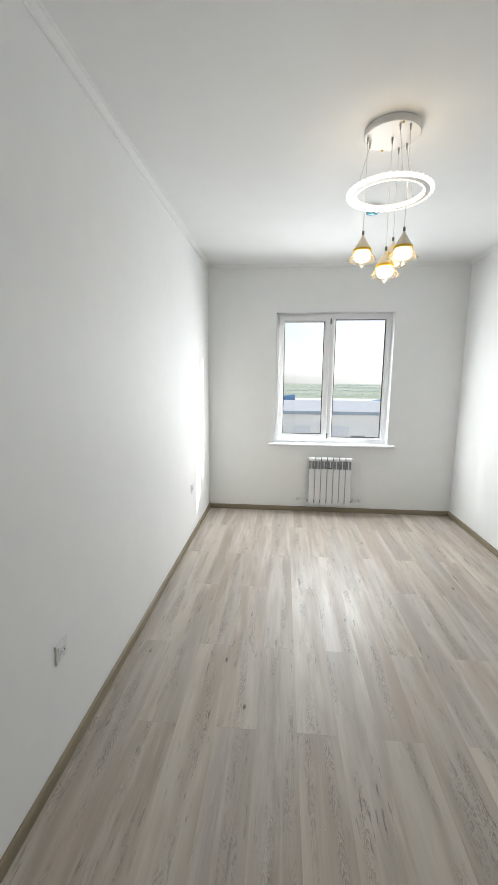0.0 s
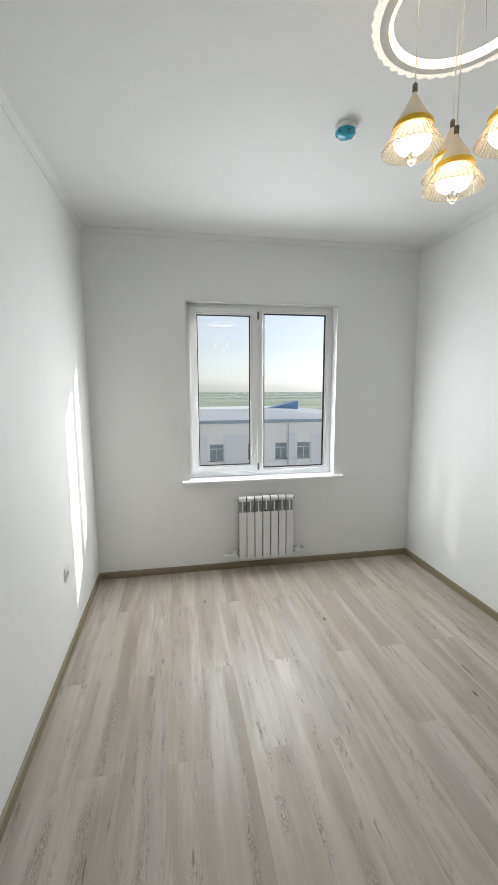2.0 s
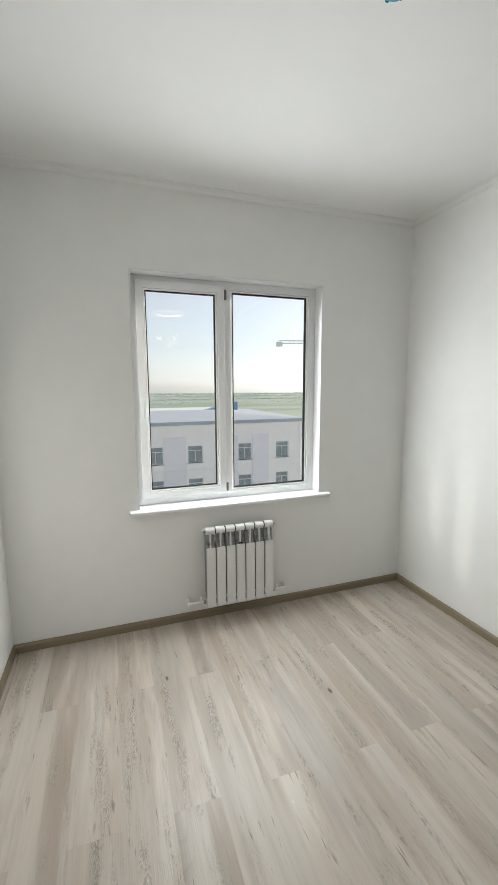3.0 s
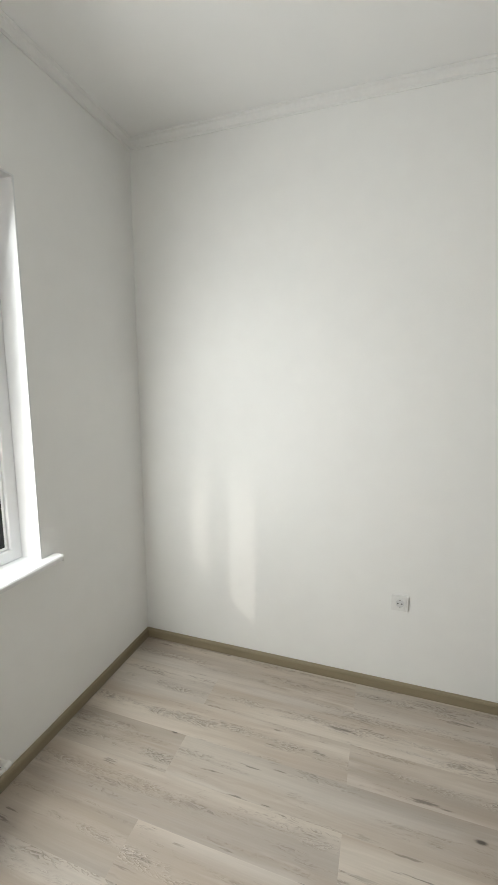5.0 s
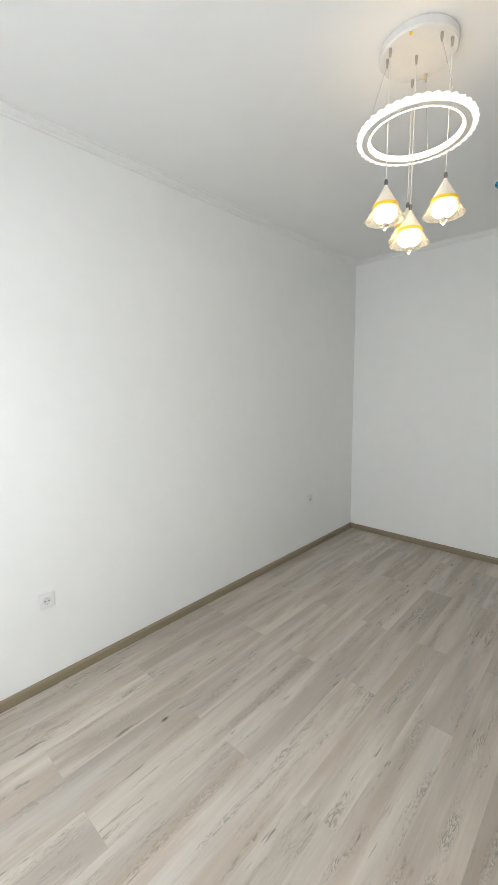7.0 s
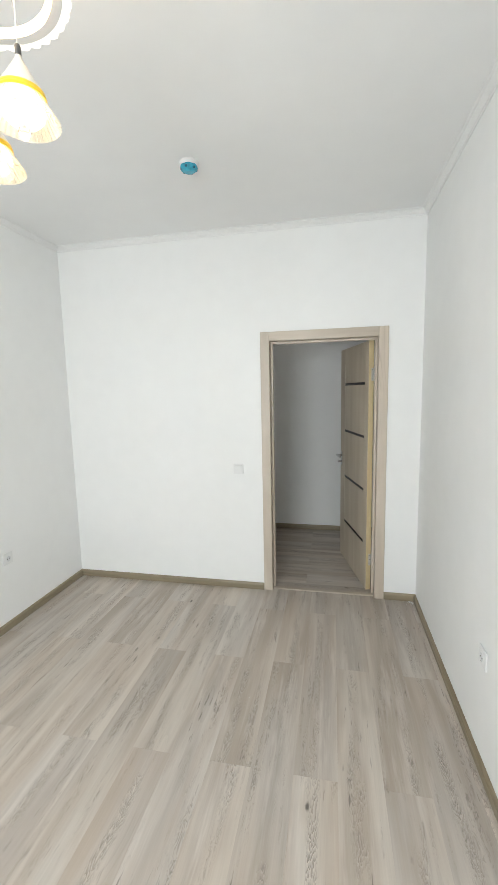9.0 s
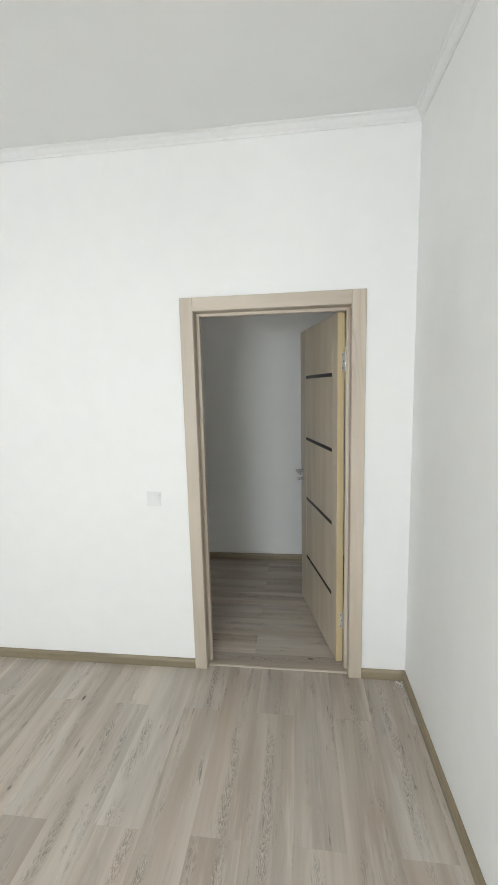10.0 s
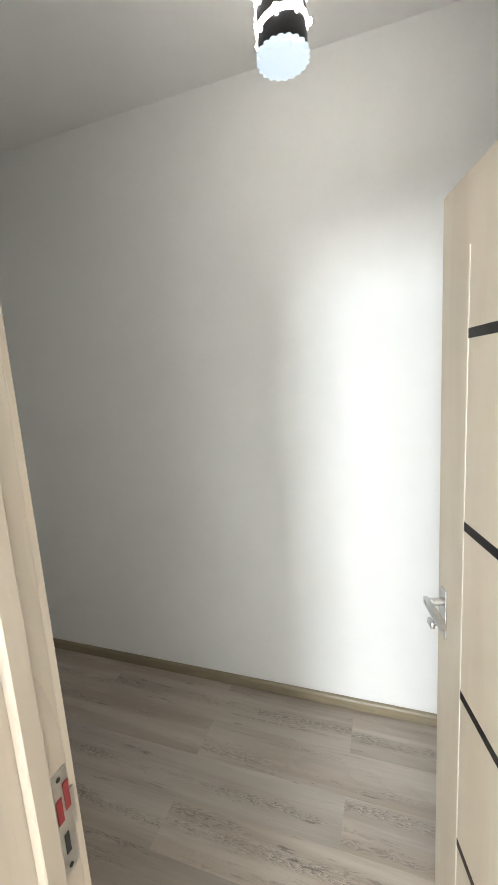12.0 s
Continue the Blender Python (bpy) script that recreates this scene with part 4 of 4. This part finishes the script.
def far_window(house, x0, x1, z0, z1, y, depth=0.14):
    """Recessed window in a far facade: reveal, glass, frame with a mullion and a transom."""
    w = part("window", boxed(x0, x1, y - 0.01, y + 0.02, z0, z1), M_FAR_GLASS, house, "dark glazed window")
    t = 0.07
    bm = ring_frame(x0, x1, z0, z1, t, y - 0.07, y - 0.012, 0)
    box(bm, (x0 + x1) / 2 - 0.035, (x0 + x1) / 2 + 0.035, y - 0.065, y - 0.013, z0 + t, z1 - 0.5)
    box(bm, x0 + t, x1 - t, y - 0.066, y - 0.013, z1 - 0.55, z1 - 0.48)
    part("frame", bm, M_FAR_FRAME, w)
    part("sill", boxed(x0 - 0.06, x1 + 0.06, y - 0.16, y + 0.0, z0 - 0.06, z0), M_FACADE, w)
    return w


FAC = 42.0
house = empty("apartment_block", (0, 0, 0), "white apartment block with lilac panels and grey metal roof", "building")
cols = ((-11.2, -9.7), (-7.4, -5.9), (-3.6, -2.1), (0.3, 1.8), (4.0, 5.5), (7.95, 9.5), (10.9, 12.25), (13.3, 14.8), (17.6, 19.1))
rows = ((-6.0, -4.25), (-9.4, -7.65), (-12.8, -11.05))
RX = 20.7
# facade strips between the window rows and piers between the windows, so that each opening goes in
bm = bmesh.new()
zcuts = [GROUND] + [z for r in sorted(rows) for z in r] + [-2.1]
for k in range(0, len(zcuts), 2):
    box(bm, -14, RX, FAC, FAC + 0.3, zcuts[k], zcuts[k + 1])
for r in rows:
    xs = [-14] + [x for c in cols for x in c] + [RX]
    for k in range(0, len(xs), 2):
        box(bm, xs[k], xs[k + 1], FAC, FAC + 0.3, r[0], r[1])
part("facade", bm, M_FACADE, house)
part("side_wall", boxed(RX - 0.3, RX, FAC + 0.3, 62, GROUND, -2.1), M_FACADE, house)
part("back_wall", boxed(-14, RX, 62, 62.3, GROUND, -2.1), M_FACADE, house)
part("core", boxed(-13.7, RX - 0.31, FAC + 0.32, 61.9, GROUND, -2.2), M_CONCRETE, house)
for x0, x1 in ((-9.4, -7.7), (-5.6, -3.9), (2.1, 3.8), (5.55, 7.75), (12.3, 13.25), (14.85, 16.7), (-1.8, -0.1)):
    part("facade_panel", boxed(x0, x1, FAC - 0.12, FAC - 0.002, GROUND, -3.35, bevel=0.01), M_PANEL, house, "pale lilac panel")
for c in cols:
    for r in rows:
        far_window(house, c[0], c[1], r[0], r[1], FAC + 0.16)
part("gutter", boxed(-14.4, RX + 0.4, FAC - 0.62, FAC - 0.42, -2.10, -1.76, bevel=0.03), M_GUTTER, house, "slate-grey gutter")
part("soffit", boxed(-14.4, RX + 0.4, FAC - 0.42, FAC, -2.2, -2.1), M_FACADE, house)
part("downpipe", rod(bmesh.new(), (12.28, FAC - 0.16, GROUND), (12.28, FAC - 0.16, -2.15), 0.045, 8), M_GUTTER, house)
part("downpipe", rod(bmesh.new(), (RX - 0.3, FAC - 0.16, GROUND), (RX - 0.3, FAC - 0.16, -2.15), 0.06, 8), M_FACADE, house)
e0, e1, e2, e3 = (-14.4, FAC - 0.6, -1.78), (RX + 0.4, FAC - 0.6, -1.78), (RX + 0.4, 62.6, -1.78), (-14.4, 62.6, -1.78)
r0, r1 = (-2.0, 52, -1.26), (11.0, 52, -1.26)
bm = bmesh.new()
for face in ((e0, e1, r1, r0), (e1, e2, r1), (e2, e3, r0, r1), (e3, e0, r0), (e0, e1, e2, e3)):
    bm.faces.new([bm.verts.new(p) for p in face])
bmesh.ops.remove_doubles(bm, verts=bm.verts, dist=0.001)
roof = part("roof", bm, M_ROOF, house, "pale corrugated metal roof")
bm = bmesh.new()
x = -13.0
while x < RX:
    t = 1.0
    top_y, top_z = 52.0, -1.26
    if x > 11.0:
        t = (RX + 0.4 - x) / (RX + 0.4 - 11.0)
    elif x < -2.0:
        t = (x + 14.4) / 12.4
    rod(bm, (x, FAC - 0.58, -1.776), (x, FAC - 0.6 + (52 - FAC + 0.6) * t, -1.78 + 0.52 * t + 0.004), 0.012, 4)
    x += 0.55
part("roof_seams", bm, M_ROOF, roof, kind="stuff")


def wedge(x0, x1, y, z0, za, zb, depth):
    bm = bmesh.new()
    f = [(x0, y, z0), (x1, y, z0), (x1, y, zb), (x0, y, za)]
    a = [bm.verts.new(p) for p in f]
    c = [bm.verts.new((px, py + depth, pz)) for px, py, pz in f]
    bm.faces.new(a), bm.faces.new(c)
    for i in range(4):
        bm.faces.new((a[i], a[(i + 1) % 4], c[(i + 1) % 4], c[i]))
    return bm


part("roof_dormer", wedge(12.9, 18.0, 57, -3.0, -1.75, -0.45, 2.0), M_BLUE, house, "blue metal dormer")
part("roof_dormer", wedge(-4.0, 2.6, 57, -3.0, -1.5, -0.75, 2.0), M_BLUE, house, "blue metal dormer")

far = empty("rear_block", (0, 0, 0), "long white block behind with a pale parapet roof", "building")
part("wall", boxed(-8, 25, 78, 90, GROUND, -3.3), M_FACADE, far)
part("parapet", boxed(-8.2, 25.2, 77.8, 90.2, -3.3, -2.8, bevel=0.05), M_FACADE, far)

annex = empty("low_annex", (-0.7, 0, 0), "low white two-storey annex with flat roof", "building")
AY = 55.0
acols = ((29.3, 30.35), (31.4, 32.45))
arows = ((-14.6, -13.4), (-12.5, -10.2))
bm = bmesh.new()
zc = [GROUND, -14.6, -13.4, -12.5, -10.2, -8.0]
for k in range(0, 6, 2):
    box(bm, 22.5, 33.8, AY, AY + 0.3, zc[k], zc[k + 1])
for r in arows:
    xs = [22.5] + [v for c in acols for v in c] + [33.8]
    for k in range(0, len(xs), 2):
        box(bm, xs[k], xs[k + 1], AY, AY + 0.3, r[0], r[1])
part("facade", bm, M_FACADE, annex)
part("side_wall", boxed(33.5, 33.8, AY + 0.3, AY + 10, GROUND, -8.0), M_FACADE, annex)
part("core", boxed(22.6, 33.45, AY + 0.32, AY + 10, GROUND, -8.1), M_CONCRETE, annex)
part("wing", boxed(33.8, 42, AY + 5, AY + 14, GROUND, -8.0), M_FACADE, annex)
part("roof_slab", boxed(22.2, 34.2, AY - 0.4, AY + 10.3, -8.0, -7.7, bevel=0.03), M_FACADE, annex)
part("roof_slab", boxed(34.2, 42.4, AY + 4.6, AY + 14.3, -8.0, -7.65, bevel=0.03), M_ROOF, annex)
part("facade_panel", boxed(30.5, 31.25, AY - 0.1, AY - 0.002, GROUND, -9.4), M_PANEL, annex)
part("plinth", boxed(22.4, 33.9, AY - 0.25, AY - 0.003, GROUND, -15.0), M_CONCRETE, annex)
for c in acols:
    for r in arows:
        far_window(annex, c[0], c[1], r[0], r[1], AY + 0.16)

site = empty("building_under_construction", (0, 0, 0), "grey unfinished high-rise wrapped in scaffold netting", "building")
SX0, SX1, SY, SZ = 67.5, 118.0, 130.0, 2.8
part("shell", boxed(SX0 + 0.6, SX1, SY + 0.8, SY + 6, GROUND, SZ - 0.3), M_CONCRETE, site)
for k in range(6):
    z = GROUND + 2.9 * (k + 1)
    part("floor_slab", boxed(SX0, SX1, SY, SY + 6, z, z + 0.3), M_CONCRETE, site)
for k in range(23):
    x = SX0 + 0.3 + 2.0 * k
    part("net_strip", boxed(x, x + (1.9 if k % 3 else 1.6), SY - 0.25, SY - 0.1, GROUND, SZ - 0.25 * (k % 4)), M_NET, site)
for k in range(24):
    x = SX0 + 2.0 * k
    part("scaffold_pole", rod(bmesh.new(), (x, SY - 0.5, GROUND), (x, SY - 0.5, SZ + 0.9), 0.09, 5), M_CONCRETE, site)
for k in range(9):
    z = GROUND + 1.9 * (k + 1)
    part("scaffold_ledger", rod(bmesh.new(), (SX0, SY - 0.55, z), (SX0 + 46, SY - 0.55, z), 0.07, 5), M_CRANE, site)
part("orange_hoist", boxed(71.6, 72.6, SY - 1.4, SY - 0.6, GROUND, SZ - 1.5), M_CRANE_RED, site, "orange site hoist")


def lattice(bm, a, c, side, step, r):
    """Square lattice girder between two points."""
    a, c = Vector(a), Vector(c)
    d = (c - a)
    q = d.to_track_quat("Z", "Y").to_matrix()
    offs = [q @ Vector((sx * side / 2, sy * side / 2, 0)) for sx, sy in ((-1, -1), (1, -1), (1, 1), (-1, 1))]
    for o in offs:
        rod(bm, a + o, c + o, r, 4)
    n = max(2, int(d.length / step))
    for i in range(n):
        p, s = a + d * i / n, a + d * (i + 1) / n
        for k in range(4):
            rod(bm, p + offs[k], s + offs[(k + 1) % 4], r * 0.6, 3)
    return bm


crane = empty("tower_crane", (73.8, 138, GROUND), "pale tower crane with a long flat jib", "crane")
mz = 16.6 - GROUND
part("mast", lattice(bmesh.new(), (0, 0, 0), (0, 0, mz), 1.7, 1.8, 0.16), M_CRANE, crane)
part("cab", boxed(-1.0, 1.0, -1.1, 1.1, mz - 4.5, mz - 1.5, bevel=0.15), M_CRANE, crane)
part("slewing_ring", lathe(bmesh.new(), [(1.5, mz - 1.0), (1.6, mz - 0.6), (1.6, mz + 0.4), (1.2, mz + 1.2)], 16), M_CRANE, crane)
part("jib", lattice(bmesh.new(), (0.8, 0, mz + 1.2), (40, 4, mz + 2.0), 1.1, 1.6, 0.12), M_CRANE, crane)
part("counter_jib", lattice(bmesh.new(), (-0.8, 0, mz + 1.2), (-13.5, 2.5, mz + 1.2), 1.0, 1.6, 0.12), M_CRANE, crane)
part("counterweight", boxed(-14.2, -12.2, 1.6, 3.2, mz - 0.4, mz + 1.2, bevel=0.1), M_CRANE, crane)

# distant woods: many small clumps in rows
# foliage colour bleached to blue-grey in place of real distance haze
M_WOODS = material("haze_pale_foliage", (0.70, 0.76, 0.73), 0.95, vary=0.1, grain=0.06)
rng = np.random.RandomState(5)
verts, faces = [], []
ico = bmesh.new()
bmesh.ops.create_icosphere(ico, subdivisions=1, radius=1.0)
iv = np.array([v.co[:] for v in ico.verts])
fi = [[v.index for v in f.verts] for f in ico.faces]
ico.free()
for dist, count, big in ((430, 900, 1.1), (560, 1200, 1.5), (740, 1500, 2.0), (960, 1700, 2.8)):
    for k in range(count):
        x = rng.uniform(-0.45, 1.25) * dist
        y = dist + rng.normal(0, dist * 0.03)
        if math.sin(x * 0.013 + dist) + rng.uniform(-0.8, 0.8) < -0.35:
            continue
        s = big * rng.uniform(0.35, 0.8)
        p = iv * (s * rng.uniform(1.6, 4.0), s, s * rng.uniform(0.3, 0.6)) * rng.uniform(0.8, 1.2, (len(iv), 1)) + (x, y, GROUND + s * 0.4)
        base = len(verts)
        verts.extend(map(tuple, p))
        faces.extend([base + i for i in f] for f in fi)
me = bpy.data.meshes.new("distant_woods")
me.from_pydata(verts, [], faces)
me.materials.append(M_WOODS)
tagged(new("distant_woods", me), "rows of distant trees between fields, haze put into their pale colour", "trees", kind="stuff")

# crumbs of plaster swept into the corner beside the door
crumb_rng = random.Random(11)
bm = bmesh.new()
for k in range(26):
    r = crumb_rng.uniform(0.0015, 0.005) if k else 0.008
    at = (0.020 + abs(crumb_rng.gauss(0, 0.022)), 0.020 + abs(crumb_rng.gauss(0, 0.03)), r * 0.5)
    bmesh.ops.create_icosphere(bm, subdivisions=1, radius=r, matrix=Matrix.Translation(at) @ Matrix.Diagonal((1, crumb_rng.uniform(0.6, 1.2), 0.6, 1)))
thing("plaster_crumbs", bm, M_CEIL, "white plaster crumbs on the floor in the corner", "crumbs", kind="stuff")

# ---- floors, plank by plank ----
def plank_mesh(name, a, c, along, mat):
    """A laminate plank with a fine chamfer; a: width, c: length."""
    w, l = (a, c) if along == "Y" else (c, a)
    e = 0.00015
    bm = bmesh.new()
    low = [bm.verts.new((sx * w / 2, sy * l / 2, -0.008)) for sx, sy in ((-1, -1), (1, -1), (1, 1), (-1, 1))]
    mid = [bm.verts.new((v.co.x, v.co.y, -e)) for v in low]
    top = [bm.verts.new((v.co.x - math.copysign(e, v.co.x), v.co.y - math.copysign(e, v.co.y), 0)) for v in low]
    for p, q in ((low, mid), (mid, top)):
        for i in range(4):
            bm.faces.new((p[i], p[(i + 1) % 4], q[(i + 1) % 4], q[i]))
    bm.faces.new(top)
    return mesh_of(name, bm, mat)


def lay(floor, mat, along, u0, u1, v0, v1, first, joints, length, width, gap=0.00005):
    """Rows across u from first, boards along v with the joints of even and odd rows."""
    shapes = {}
    k = math.floor((u0 - first) / width)
    while first + k * width < u1 - 1e-4:
        a, c = max(first + k * width, u0), min(first + (k + 1) * width, u1)
        start = joints[k % 2] - length * math.ceil((joints[k % 2] - v0) / length)
        while start < v1 - 1e-4:
            p, q = max(start, v0), min(start + length, v1)
            if q - p > 0.02 and c - a > 0.01:
                key = (round(c - a, 4), round(q - p, 4))
                if key not in shapes:
                    shapes[key] = plank_mesh("plank", c - a - gap, q - p - gap, along, mat)
                ob = new("plank", shapes[key])
                m = ((a + c) / 2, (p + q) / 2)
                ob.location = (*(m if along == "Y" else m[::-1]), 0)
                ob.parent = floor
            start += length
        k += 1


M_SCREED = material("dark_underlay", (0.08, 0.07, 0.06), 0.9, vary=0.2)
floor = thing("floor", boxed(0.0, W, -0.05, L, -0.2, -0.008), M_SCREED, "grey-beige oak-look laminate floor", "floor", **S)
hall_floor = thing("floor_hall", boxed(HALL_X0, HALL_X1, HALL_Y, -0.05, -0.2, -0.008), M_SCREED, "grey-beige oak-look laminate floor of the hall", "floor", **S)
lay(floor, M_FLOOR, "Y", 0.0, W, -0.05, L, 2.674, (3.465, 2.885), 1.29, 0.188)
lay(hall_floor, M_HALLFLOOR, "X", HALL_Y, -0.05, HALL_X0, HALL_X1, -0.15, (0.2, 0.85), 1.29, 0.188)
